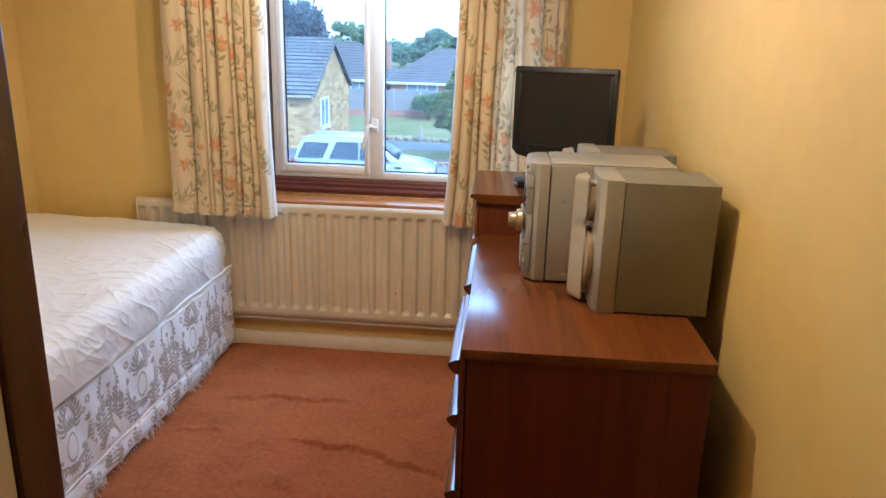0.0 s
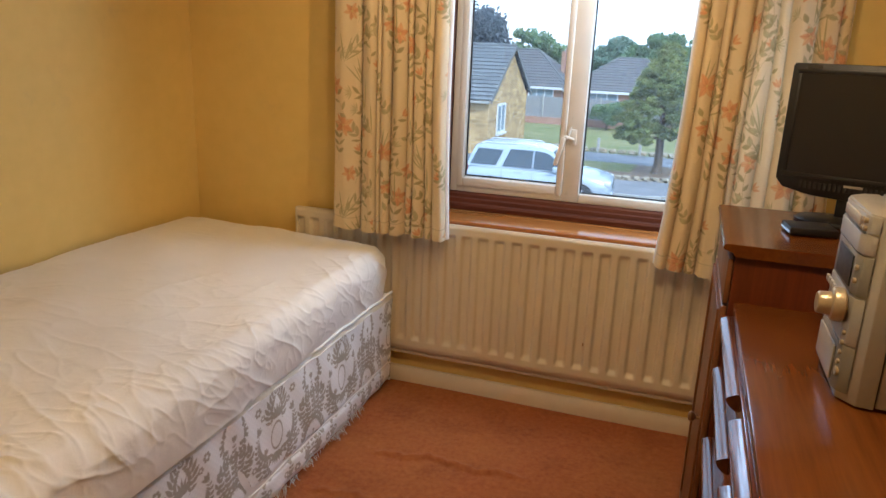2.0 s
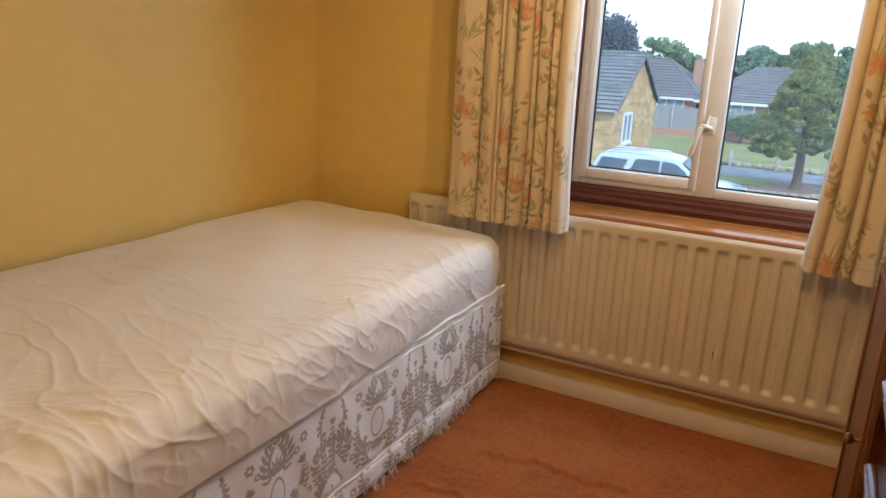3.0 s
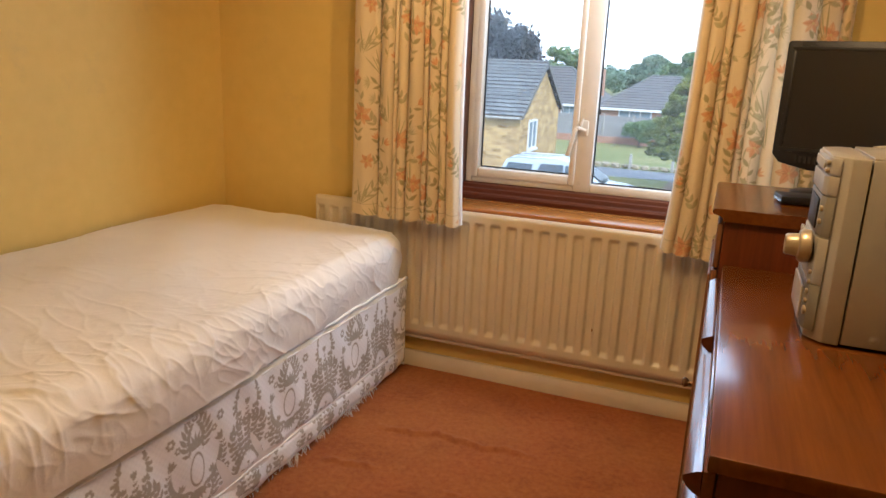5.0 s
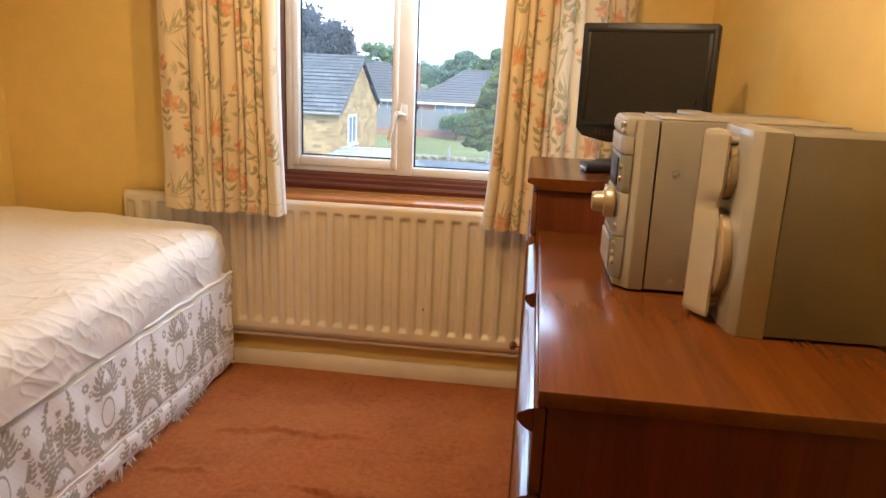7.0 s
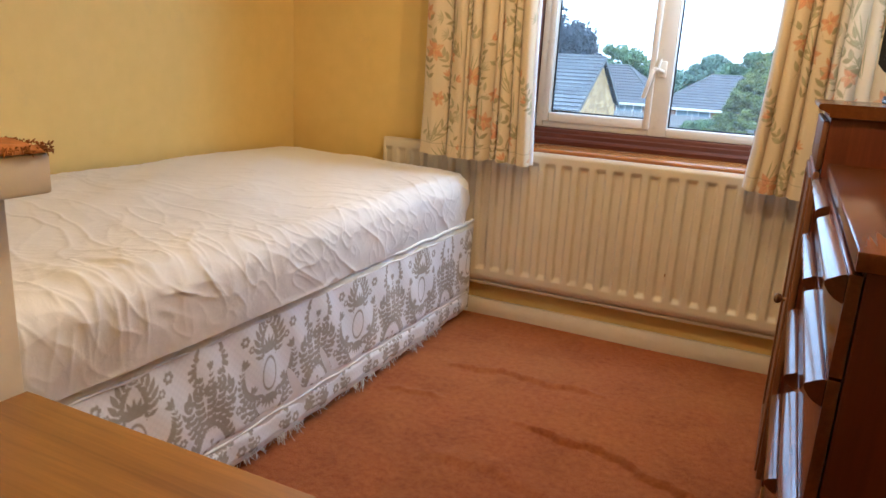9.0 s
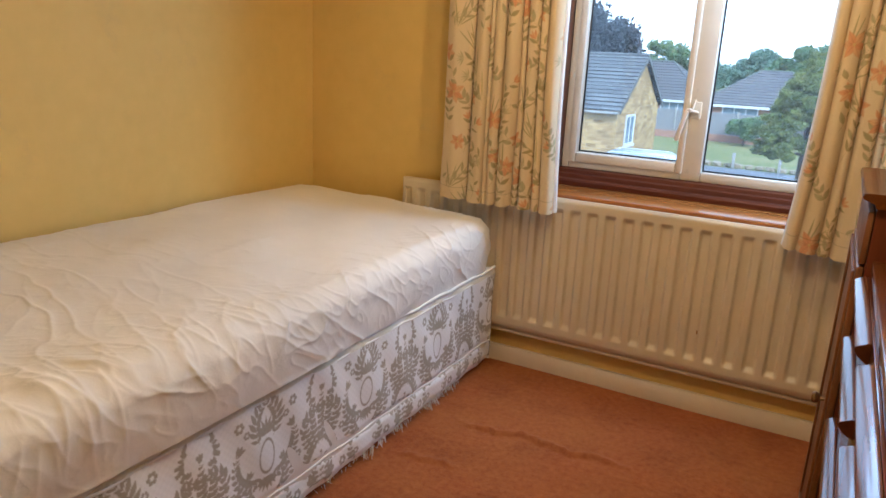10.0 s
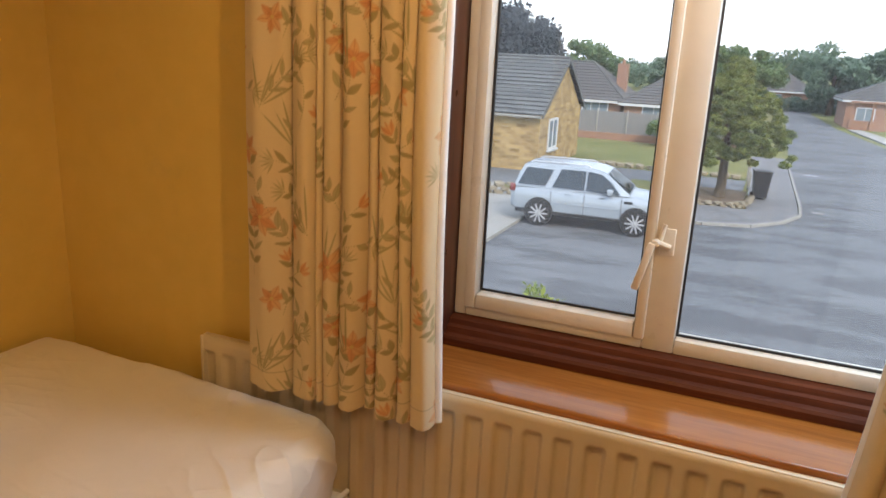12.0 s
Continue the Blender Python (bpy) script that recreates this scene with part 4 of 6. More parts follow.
def speaker():
    t = thing("speaker", pose(0.165, 1.622, 0.96), "grey bookshelf speaker with a pale wave-edged grille", "speaker", "pair of hi-fi speakers")
    h, Wd, D = 0.319, 0.198, 0.32
    bm = bmesh.new()
    prism(bm, [(0.107, 0.0), (D, 0.0), (D, Wd), (0.107, Wd)], 0.004, h - 0.004, "z", 0.002)
    part("cabinet", bm, M["silver_dark"], t, "grey vinyl cabinet")
    bm = bmesh.new()
    prism(bm, [(0.05, 0.062), (0.055, 0.02), (0.066, 0.001), (0.104, -0.0015), (0.1065, -0.0015), (0.1065, Wd + 0.0015), (0.104, Wd + 0.0015), (0.066, Wd - 0.001), (0.055, Wd - 0.02), (0.05, Wd - 0.062)], 0.0, h, "z", 0.0018)
    part("baffle", bm, M["silver"], t, "silver moulded baffle")
    # grille slab with chamfered sides and a waisted edge
    bm, rows, n = bmesh.new(), [], 44
    for i in range(n + 1):
        k = i / n
        z = 0.010 + (h - 0.016) * k
        waist = 0.02 * math.exp(-((k - 0.6) / 0.075) ** 2) - 0.005 * math.exp(-((k - 0.3) / 0.16) ** 2)
        e, tip = 0.057 + waist, 0.004 if i in (0, n) else 0.0
        ring = ((0.034, e + tip), (0.034, Wd - e - tip), (0.03, Wd - e - tip), (0.004 + tip, Wd - 0.096), (0.001 + tip, Wd - 0.1), (0.001 + tip, 0.1), (0.004 + tip, 0.096), (0.03, e + tip))
        rows.append([bm.verts.new((x, y, z)) for x, y in ring])
    for a, b in zip(rows, rows[1:]):
        for i in range(8):
            bm.faces.new((a[i], a[(i + 1) % 8], b[(i + 1) % 8], b[i]))
    bm.faces.new(list(reversed(rows[0])))
    bm.faces.new(rows[-1])
    bmesh.ops.recalc_face_normals(bm, faces=bm.faces[:])
    part("grille", bm, M["silver_pale"], t, "pale silver wave-edged grille", 22)
    for z, r in ((0.112, 0.074), (0.25, 0.05)):
        s = pose(0.038, Wd / 2 + 0.004, z, 0, -90, 0)
        part("driver_ring", lathe(bmesh.new(), [(-0.018, r * 0.93), (-0.01, r), (0.0, r), (0.0035, r * 0.9)], 40, s), M["gold"], t, "champagne driver surround")
    for z in (0.028, h - 0.022):
        part("grille_peg", tube(bmesh.new(), [(0.0333, 0.08, z), (0.052, 0.08, z)], 0.007, 10), M["silver_pale"], t)
    part("name_plate", boxed(0.0, 0.001, 0.0985, 0.0995, 0.045, 0.05), M["dark"], t)
    for x in (0.07, D - 0.04):
        for y in (0.02, Wd - 0.04):
            part("foot", boxed(x, x + 0.02, y, y + 0.02, 0.0, 0.0039), M["dark"], t)
    return t
near_speaker = speaker()
copy_thing(near_speaker, pose(0.165, 2.085, 0.96))


# ---- curtains ----
def curtain(x0, x1, hem, panels, seed, lean, outer, label):
    """Cloth hanging in uneven pleats: rounded panels that meet in sharp valleys."""
    t = thing("curtain", pose(0, 3.3, 0), label, "curtain", "curtains at the window")
    top = 2.17
    nu, nv = 440, 460
    U, V = np.meshgrid(np.linspace(0, 1, nu), np.linspace(0, 1, nv))
    rng = np.random.RandomState(seed)
    ph = rng.uniform(0, 6.28, 8)
    edges = np.concatenate([[0.0], np.cumsum(panels) / np.sum(panels)])
    drift = U + 0.012 * np.sin(V * 2.4 + ph[0] + U * 7) * np.sin(np.pi * U) + 0.006 * np.sin(V * 6 + ph[1] + U * 15) * np.sin(np.pi * U)
    drift = np.clip(drift, 0, 1)
    k = np.clip(np.searchsorted(edges, drift.ravel(), side="right") - 1, 0, len(panels) - 1).reshape(drift.shape)
    lo_e, hi_e = edges[k], edges[k + 1]
    s = np.clip((drift - lo_e) / (hi_e - lo_e), 0, 1)
    deep = (0.024 + 0.14 * np.minimum(hi_e - lo_e, 0.17)) * (0.75 + 0.5 * rng.uniform(0, 1, len(panels)))[k]
    round_ = np.abs(np.sin(np.pi * s)) ** (0.42 + 0.25 * rng.uniform(0, 1, len(panels)))[k]
    tilt = (rng.uniform(-0.014, 0.014, len(panels)))[k] * (s - 0.5)
    Y = 0.022 - deep * round_ * (1.0 - 0.25 * V) + tilt
    Y = Y + 0.0035 * np.sin(U * 55 + V * 4 + ph[4]) * np.sin(np.pi * s) + 0.004 * np.sin(V * 5 + U * 21 + ph[5]) * (1 - V)
    back = np.clip(((U if outer > 0 else 1 - U) - 0.95) / 0.05, 0, 1)
    Y = Y * (1 - back) + 0.125 * back ** 1.5
    w = x1 - x0
    X = x0 + w * U - 0.18 * (hi_e - lo_e) * w * np.sin(2 * np.pi * s) * 0.35
    X = X + lean * (1 - V) ** 2 * (0.5 - U) * 2 + 0.003 * np.sin(V * 7 + U * 9)
    lo = hem + 0.005 * np.sin(U * 9 + ph[6]) - 0.012 * U + 0.006 * (Y / 0.04)
    Z = lo + (top - lo) * V
    place = np.stack([X, Y, Z], -1)
    mid = place[nv // 2]
    run = np.concatenate([[0.0], np.cumsum(np.hypot(np.diff(mid[:, 0]), np.diff(mid[:, 1])))])
    dyes = floral(np.broadcast_to(run[None], U.shape), np.broadcast_to((hem + (top - hem) * V[:, :1]), U.shape), seed)
    hemline = np.clip(1 - np.abs(Z - lo - 0.05) / 0.0018, 0, 1)[..., None]
    dyes = dyes * (1 - 0.3 * hemline)
    sheet("cloth", place, M["curtain"], t, "cream cotton printed with orange lilies and olive leaves", dyes)
    return t, place
left, place = curtain(-1.632, -1.142, 0.745, (0.04, 0.22, 0.14, 0.04, 0.09, 0.12, 0.05, 0.1, 0.06, 0.1), 1, -0.02, -1, "cream floral cotton curtain hanging beside the bed")
# turned-back white lining at the inner edge
edge = place[:, -1]
lin = np.stack([edge + np.array([dx, dy, 0.0]) for dx, dy in ((0.0, 0.001), (0.007, 0.004), (0.011, 0.014), (0.006, 0.028), (-0.04, 0.034), (-0.2, 0.036))], 1)
sheet("lining", lin, M["lining"], left, "white lining turned out at the edge")
right, place = curtain(-0.232, 0.235, 0.735, (0.07, 0.1, 0.06, 0.12, 0.05, 0.11, 0.08, 0.16, 0.12, 0.1), 2, -0.055, 1, "cream floral cotton curtain hanging behind the cabinet")
edge = place[:, 0]
lin = np.stack([edge + np.array([dx, dy, 0.0]) for dx, dy in ((0.2, 0.036), (0.03, 0.034), (-0.004, 0.022), (-0.006, 0.01), (0.0, 0.001))], 1)
sheet("lining", lin, M["lining"], right, "cream lining")
track = thing("curtain_track", pose(0, 3.36, 2.2), "white curtain track above the window", "curtain track")
part("rail", boxed(-1.75, 0.42, -0.05, -0.02, -0.03, 0.0, 0.004), M["frame"], track)
for x in (-1.6, -0.6, 0.3):
    part("bracket", boxed(x, x + 0.02, -0.0195, 0.09, -0.022, -0.006), M["frame"], track)


# ---- window stay handle ----
hd = thing("window_handle", pose(-0.695, 3.699, 1.15), "cream painted casement fastener on the window mullion", "window handle")
part("plate", boxed(-0.012, 0.022, -0.007, 0.0, -0.03, 0.036, 0.003), M["frame"], hd)
part("spindle", lathe(bmesh.new(), [(0, 0.010), (0.018, 0.010), (0.022, 0.007)], 14, pose(-0.02, -0.007, 0.0, 90, 0, 0)), M["frame"], hd)
part("arm", tube(bmesh.new(), [(0.012, -0.014, -0.008), (-0.01, -0.02, 0.0), (-0.03, -0.022, 0.002)], 0.0075, 8), M["frame"], hd)
part("hook", tube(bmesh.new(), [(-0.012, -0.012, 0.0), (-0.008, -0.014, 0.03), (-0.005, -0.012, 0.046)], 0.006, 8), M["frame"], hd)
bm = boxed(-0.009, 0.009, -0.006, 0.006, -0.125, 0.0, 0.004, 2, Matrix.Translation((-0.028, -0.026, 0.0)) @ pose(0, 0, 0, 0, 14, 0))
part("lever", bm, M["frame"], hd, "flat drop lever")

# ---- ceiling lamp ----
lamp = thing("ceiling_lamp", pose(*LAMP), "bare pendant bulb on a short flex", "ceiling lamp")
part("flex", tube(bmesh.new(), [(0, 0, 0.085), (0, 0, CEIL - LAMP[2])], 0.004, 8), M["frame"], lamp)
part("holder", lathe(bmesh.new(), [(0.045, 0.016), (0.08, 0.018), (0.088, 0.008)], 16), M["frame"], lamp)
part("rose", lathe(bmesh.new(), [(CEIL - LAMP[2] - 0.03, 0.03), (CEIL - LAMP[2], 0.045)], 20), M["frame"], lamp)
spot = thing("ceiling_spotlight", pose(*SPOT), "small white ceiling spotlight turned to the window", "spotlight")
part("head", lathe(bmesh.new(), [(0.035, 0.034), (0.075, 0.03), (0.095, 0.016)], 20, pose(*SPOT).inverted() @ SPOT_AIM), M["frame"], spot)
part("stem", tube(bmesh.new(), [(0, -0.055, 0.06), (0, -0.05, CEIL - SPOT[2])], 0.006, 8), M["frame"], spot)
part("rose", lathe(bmesh.new(), [(CEIL - SPOT[2] - 0.025, 0.03), (CEIL - SPOT[2], 0.045)], 20, Matrix.Translation((0, -0.05, 0))), M["frame"], spot)

# ---- boxed-in stair head and bedside cabinet ----
bh = thing("stair_bulkhead", pose(-2.40, YD + 0.01, 0), "cream painted boxed-in stair head with carpeted top", "bulkhead")
part("panel", boxed(0, 1.50, 0.0, 0.607, 0, 0.972, 0.003), M["ledge"], bh)
part("ledge_board", boxed(0, 1.532, 0.0, 0.64, 0.973, 1.017, 0.004), M["ledge"], bh, "chipped painted ledge board")
U, V = np.meshgrid(np.linspace(0, 1.535, 300), np.linspace(0.0, 0.643, 130))
Zc = 1.018 + 0.009 * np.minimum(1, np.minimum((1.535 - U), (0.643 - V)) / 0.012) + 0.002 * np.sin(U * 90) * np.sin(V * 83)
sheet("carpet_top", np.stack([U, V, Zc], -1), M["carpet_gold"], bh, "faded orange-brown carpet offcut")
rng = random.Random(8)
bm = bmesh.new()
for i in range(1100):
    if rng.random() < 0.6:
        x, y, dx, dy = rng.uniform(0.6, 1.535), 0.643, rng.uniform(-0.002, 0.002), rng.uniform(0.0, 0.004)
    else:
        x, y, dx, dy = 1.535, rng.uniform(0, 0.643), rng.uniform(0.0, 0.004), rng.uniform(-0.002, 0.002)
    z = rng.uniform(1.02, 1.027)
    tube(bm, [(x, y, z), (x + dx, y + dy, z - rng.uniform(-0.003, 0.008))], [0.0012, 0.0006], 4)
tagged(part("tuft_fringe", bm, M["carpet_gold"], bh, "frayed carpet edge"), kind="stuff")

tb = thing("bedside_cabinet", pose(-0.888, 0.462, 0), "orange-brown teak veneered bedside cabinet", "bedside cabinet")
part("top", boxed(0, 0.396, 0.0, 0.49, 0.732, 0.75, 0.002), M["teak"], tb, "striped teak veneer top")
part("side_panel", boxed(0.004, 0.02, 0.01, 0.476, 0.03, 0.7315), M["teak_up"], tb)
part("side_panel", boxed(0.366, 0.382, 0.01, 0.476, 0.03, 0.7315), M["teak_up"], tb)
part("back_panel", boxed(0.021, 0.365, 0.468, 0.475, 0.04, 0.7315), M["teak_up"], tb)
for z0, z1 in ((0.52, 0.722), (0.30, 0.512), (0.06, 0.292)):
    d = part("drawer", boxed(0.022, 0.364, -0.004, 0.012, z0, z1, 0.003), M["teak"], tb)
    part("knob", lathe(bmesh.new(), [(0, 0.006), (0.01, 0.006), (0.02, 0.014), (0.024, 0.006)], 14, pose(0.193, -0.004, (z0 + z1) / 2, 90, 0, 0)), M["brass"], d)
part("plinth", boxed(0.01, 0.376, 0.02, 0.46, 0.0, 0.0295), M["teak_up"], tb)

# ---- outside: materials ----
GZ = -2.97


def masonry(name, tones, mortar, wide, high, rough=0.85, gap=0.012):
    n = Nodes(name, rough, spec=0.25)
    sep, com = n.node("ShaderNodeSeparateXYZ"), n.node("ShaderNodeCombineXYZ")
    n.link(n.co, sep.inputs[0])
    add = n.node("ShaderNodeMath")
    n.link(sep.outputs[0], add.inputs[0])
    n.link(sep.outputs[1], add.inputs[1])
    n.link(add.outputs[0], com.inputs[0])
    n.link(sep.outputs[2], com.inputs[1])
    b = n.node("ShaderNodeTexBrick", Scale=1.0)
    b.inputs["Brick Width"].default_value, b.inputs["Row Height"].default_value, b.inputs["Mortar Size"].default_value = wide, high, gap
    b.inputs["Color1"].default_value, b.inputs["Color2"].default_value, b.inputs["Mortar"].default_value = (*tones[0], 1), (*tones[1], 1), (*mortar, 1)
    n.link(com.outputs[0], b.inputs["Vector"])
    c = n.mix(0.22, b.outputs[0], n.ramp(n.noise(2.6, 6), (0.3, tones[0]), (0.7, tones[1])))
    n.colour(n.mix(0.3, c, n.ramp(n.noise(0.6, 5), (0.3, (0.75, 0.75, 0.75)), (0.7, (1.0, 1.0, 1.0))), "MULTIPLY"))
    n.bump(b.outputs["Fac"], -0.4, 0.01)
    return n.mat


def leaves(name, tones, rough=0.6):
    n = Nodes(name, rough, spec=0.25)
    geo = n.node("ShaderNodeNewGeometry")
    c = n.ramp(geo.outputs["Random Per Island"], (0.0, tones[0]), (0.55, tones[1]), (1.0, tones[2]))
    c = n.mix(0.5, c, n.ramp(n.noise(2.4, 4), (0.34, tones[0]), (0.68, tones[2])))
    n.colour(c)
    tr, mx = n.node("ShaderNodeBsdfTranslucent"), n.node("ShaderNodeMixShader")
    mx.inputs[0].default_value = 0.25
    n.link(c, tr.inputs[0])
    n.link(n.b.outputs[0], mx.inputs[1])
    n.link(tr.outputs[0], mx.inputs[2])
    n.link(mx.outputs[0], n.t.nodes["Material Output"].inputs[0])
    return n.mat


n = Nodes("asphalt", 0.8, spec=0.3)
c = n.ramp(n.noise(0.35, 6, 0.6), (0.3, (0.105, 0.118, 0.135)), (0.7, (0.165, 0.178, 0.195)))
c = n.mix(0.4, c, n.ramp(n.noise(3.5, 6, 0.7), (0.3, (0.08, 0.088, 0.1)), (0.75, (0.19, 0.2, 0.215))))
c = n.mix(n.ramp(n.noise(1.1, 8, 0.7, n.scaled((1, 3, 1))), (0.6, 0.0), (0.72, 0.35)), c, (0.2, 0.205, 0.21))
c = n.mix(n.ramp(n.noise(0.55, 7, 0.7, n.scaled((0.6, 1.6, 1))), (0.47, 0.0), (0.56, 0.75)), c, (0.07, 0.076, 0.085))
n.colour(c).bump(n.noise(60, 3), 0.3, 0.006)
M["asphalt"] = n.mat
n = Nodes("lawn", 0.9, spec=0.15)
c = n.ramp(n.noise(0.5, 6, 0.65), (0.3, (0.1, 0.125, 0.045)), (0.5, (0.18, 0.18, 0.08)), (0.7, (0.28, 0.235, 0.13)))
n.colour(n.mix(0.4, c, n.ramp(n.noise(14, 5, 0.7), (0.3, (0.05, 0.08, 0.015)), (0.7, (0.2, 0.22, 0.07))))).bump(n.noise(35, 4), 0.6, 0.04)
M["grass"] = n.mat
M["paving"] = plain("tarmac_pavement", (0.15, 0.155, 0.165), 0.85, 0, 0.2, 0.9, 50, 0.3)
M["concrete"] = plain("pale_concrete", (0.27, 0.27, 0.26), 0.85, 0, 0.2, 0.7, 40, 0.3)
M["kerb"] = plain("kerb_concrete", (0.27, 0.27, 0.255), 0.85, 0, 0.15, 2.0, 40, 0.3)
M["soil"] = plain("dry_soil", (0.13, 0.09, 0.055), 0.95, 0, 0.3, 4, 40, 0.6)
M["rubble"] = plain("rubble_stone", (0.24, 0.21, 0.155), 0.9, 0, 0.3, 7, 30, 0.6)
M["gold_brick"] = masonry("golden_stone_brick", ((0.19, 0.115, 0.042), (0.5, 0.35, 0.16)), (0.33, 0.27, 0.17), 0.44, 0.15)
M["red_brick"] = masonry("red_brick", ((0.25, 0.11, 0.075), (0.36, 0.18, 0.12)), (0.33, 0.27, 0.22), 0.23, 0.075)
M["roof_grey"] = masonry("grey_roof_tile", ((0.085, 0.092, 0.098), (0.155, 0.165, 0.17)), (0.03, 0.032, 0.035), 0.33, 0.18, 0.75, 0.02)
M["roof_dark"] = masonry("weathered_roof_tile", ((0.09, 0.092, 0.097), (0.15, 0.15, 0.155)), (0.04, 0.04, 0.042), 0.36, 0.2, 0.75, 0.02)
M["fence_wood"] = wood("silvered_fence_board", (0.16, 0.165, 0.17), (0.27, 0.28, 0.29), 0.8, "z", 0.4)
M["upvc"] = plain("white_plastic_trim", (0.5, 0.53, 0.56), 0.4, 0, 0.04, 4, 60, 0.03)
M["far_pane"] = plain("dark_window_pane", (0.2, 0.26, 0.31), 0.08, 0, 0.2, 2, 60, 0.0)
M["car_paint"] = plain("pale_silver_car_paint", (0.34, 0.4, 0.46), 0.24, 0.3, 0.04, 2, 300, 0.02)
M["car_glass"] = plain("tinted_car_glass", (0.03, 0.045, 0.06), 0.05, 0, 0.2, 2, 50, 0.0)
M["tyre"] = plain("tyre_rubber", (0.018, 0.018, 0.02), 0.75, 0, 0.2, 8, 80, 0.3)
M["alloy"] = plain("alloy_wheel", (0.55, 0.56, 0.58), 0.3, 0.7, 0.05, 9, 80, 0.03)
M["red_lens"] = plain("red_lens", (0.16, 0.03, 0.03), 0.2)
M["clear_lens"] = plain("clear_lens", (0.6, 0.63, 0.66), 0.1, 0.3)
M["bin_plastic"] = plain("black_bin_plastic", (0.018, 0.02, 0.024), 0.5, 0, 0.2, 6, 90, 0.1)
M["bark"] = plain("bark", (0.085, 0.065, 0.045), 0.9, 0, 0.35, 9, 30, 0.8)
M["conifer"] = leaves("golden_conifer_leaf", ((0.012, 0.032, 0.014), (0.085, 0.14, 0.042), (0.34, 0.38, 0.1)))
M["copper"] = leaves("dark_copper_leaf", ((0.03, 0.036, 0.048), (0.045, 0.054, 0.068), (0.065, 0.078, 0.088)))
M["broadleaf"] = leaves("broad_leaf", ((0.06, 0.12, 0.06), (0.1, 0.175, 0.08), (0.16, 0.24, 0.1)))
# distance haze is put into this leaf colour: paler and bluer
M["hazed_leaf"] = leaves("hazed_woodland_leaf", ((0.08, 0.15, 0.11), (0.12, 0.19, 0.14), (0.16, 0.24, 0.165)))
M["shrub"] = leaves("bright_shrub_leaf", ((0.1, 0.17, 0.03), (0.2, 0.27, 0.05), (0.3, 0.35, 0.08)))


# ---- ground ----
def flat(name, outline, z0, z1, mat, label, category):
    bm = bmesh.new()
    prism(bm, outline, z0, z1, "z")
    return setting(name, bm, M[mat], label, category, smooth=False)


flat("ground", [(-900, -900), (900, -900), (900, 1500), (-900, 1500)], GZ - 1.0, GZ, "grass", "mown yellowing grass around the houses", "ground")
flat("road", [(-6.3, 5.0), (14, 5.0), (14, 30), (9.5, 42), (7.8, 56), (6.3, 72), (5.1, 112), (3.1, 112), (2.2, 70), (1.45, 40), (1.4, 27.5), (-1.4, 24.2), (-6.3, 24.4)], GZ, GZ + 0.02, "asphalt", "worn grey asphalt road with patches", "road")
flat("side_road", [(-26, 27.52), (-6.3, 27.3), (-4.7, 31.0), (-0.5, 31.2), (-0.4, 34.6), (-5.6, 34.7), (-26, 31.6)], GZ, GZ + 0.02, "asphalt", "narrow grey asphalt side lane", "road")
flat("driveway", [(-22, 8.0), (-6.32, 8.0), (-6.32, 24.0), (-9.5, 27.5), (-22, 27.5)], GZ, GZ + 0.06, "concrete", "pale concrete driveway", "driveway")
flat("pavement", [(-6.3, 24.5), (-1.5, 24.25), (-0.2, 24.75), (0.7, 25.9), (1.25, 27.4), (1.32, 29.0), (1.34, 44), (-0.25, 44), (-0.3, 27.2), (-6.3, 27.2)], GZ, GZ + 0.1, "paving", "dark tarmac pavement round the corner", "pavement")
flat("pavement_far", [(10.2, 42), (12.5, 42), (9.9, 56), (8.2, 72), (7.1, 72), (8.4, 56)], GZ, GZ + 0.1, "concrete", "pale pavement across the road", "pavement")
for x, y in ((1.75, 28.4),):
    setting("drain_cover", boxed(x, x + 0.36, y, y + 0.3, GZ + 0.021, GZ + 0.026), M["concrete"], "pale patch of a drain cover", "drain")
setting("road_marking", boxed(2.0, 2.6, 38.4, 38.55, GZ + 0.021, GZ + 0.025), M["upvc"], "short white road marking", "road marking")

# the storey under the room
for name, b in (("wall_below_north", (XL - 0.15, XR + 0.15, YO - 0.3, YO)), ("wall_below_south", (XL - 0.15, XR + 0.15, -1.55, -1.25)), ("wall_below_west", (XL - 0.15, XL + 0.15, -1.25, YO - 0.3)), ("wall_below_east", (XR - 0.15, XR + 0.15, -1.25, YO - 0.3))):
    setting(name, boxed(b[0], b[1], b[2], b[3], GZ, -0.201), M["gold_brick"], "golden brick wall of the lower storey", "wall")

# kerb stones along the bend
kerb = thing("kerb", pose(0, 0, GZ), "pale concrete kerb stones along the bend", "kerb", kind="structure")
line = [(-6.3, 24.42), (-1.5, 24.17), (-0.15, 24.66), (0.78, 25.86), (1.33, 27.38), (1.4, 29.0), (1.42, 44)]
me_kerb = bpy.data.meshes.new("kerb_stone")
bm = boxed(-0.44, 0.44, -0.05, 0.05, 0.0, 0.118, 0.012)
bm.to_mesh(me_kerb)
bm.free()
me_kerb.materials.append(M["kerb"])
def lay(mesh, name, parent, line, step, z=0.0):
    for (ax, ay), (bx, by) in zip(line, line[1:]):
        l = math.hypot(bx - ax, by - ay)
        k = max(1, round(l / step))
        for i in range(k):
            f = (i + 0.5) / k
            ob = new(name, mesh)
            ob.parent = parent
            ob.matrix_local = Matrix.LocRotScale((ax + (bx - ax) * f, ay + (by - ay) * f, z), Euler((0, 0, math.atan2(by - ay, bx - ax))), (l / k / step, 1, 1))
lay(me_kerb, "kerb_stone", kerb, line, 0.9)
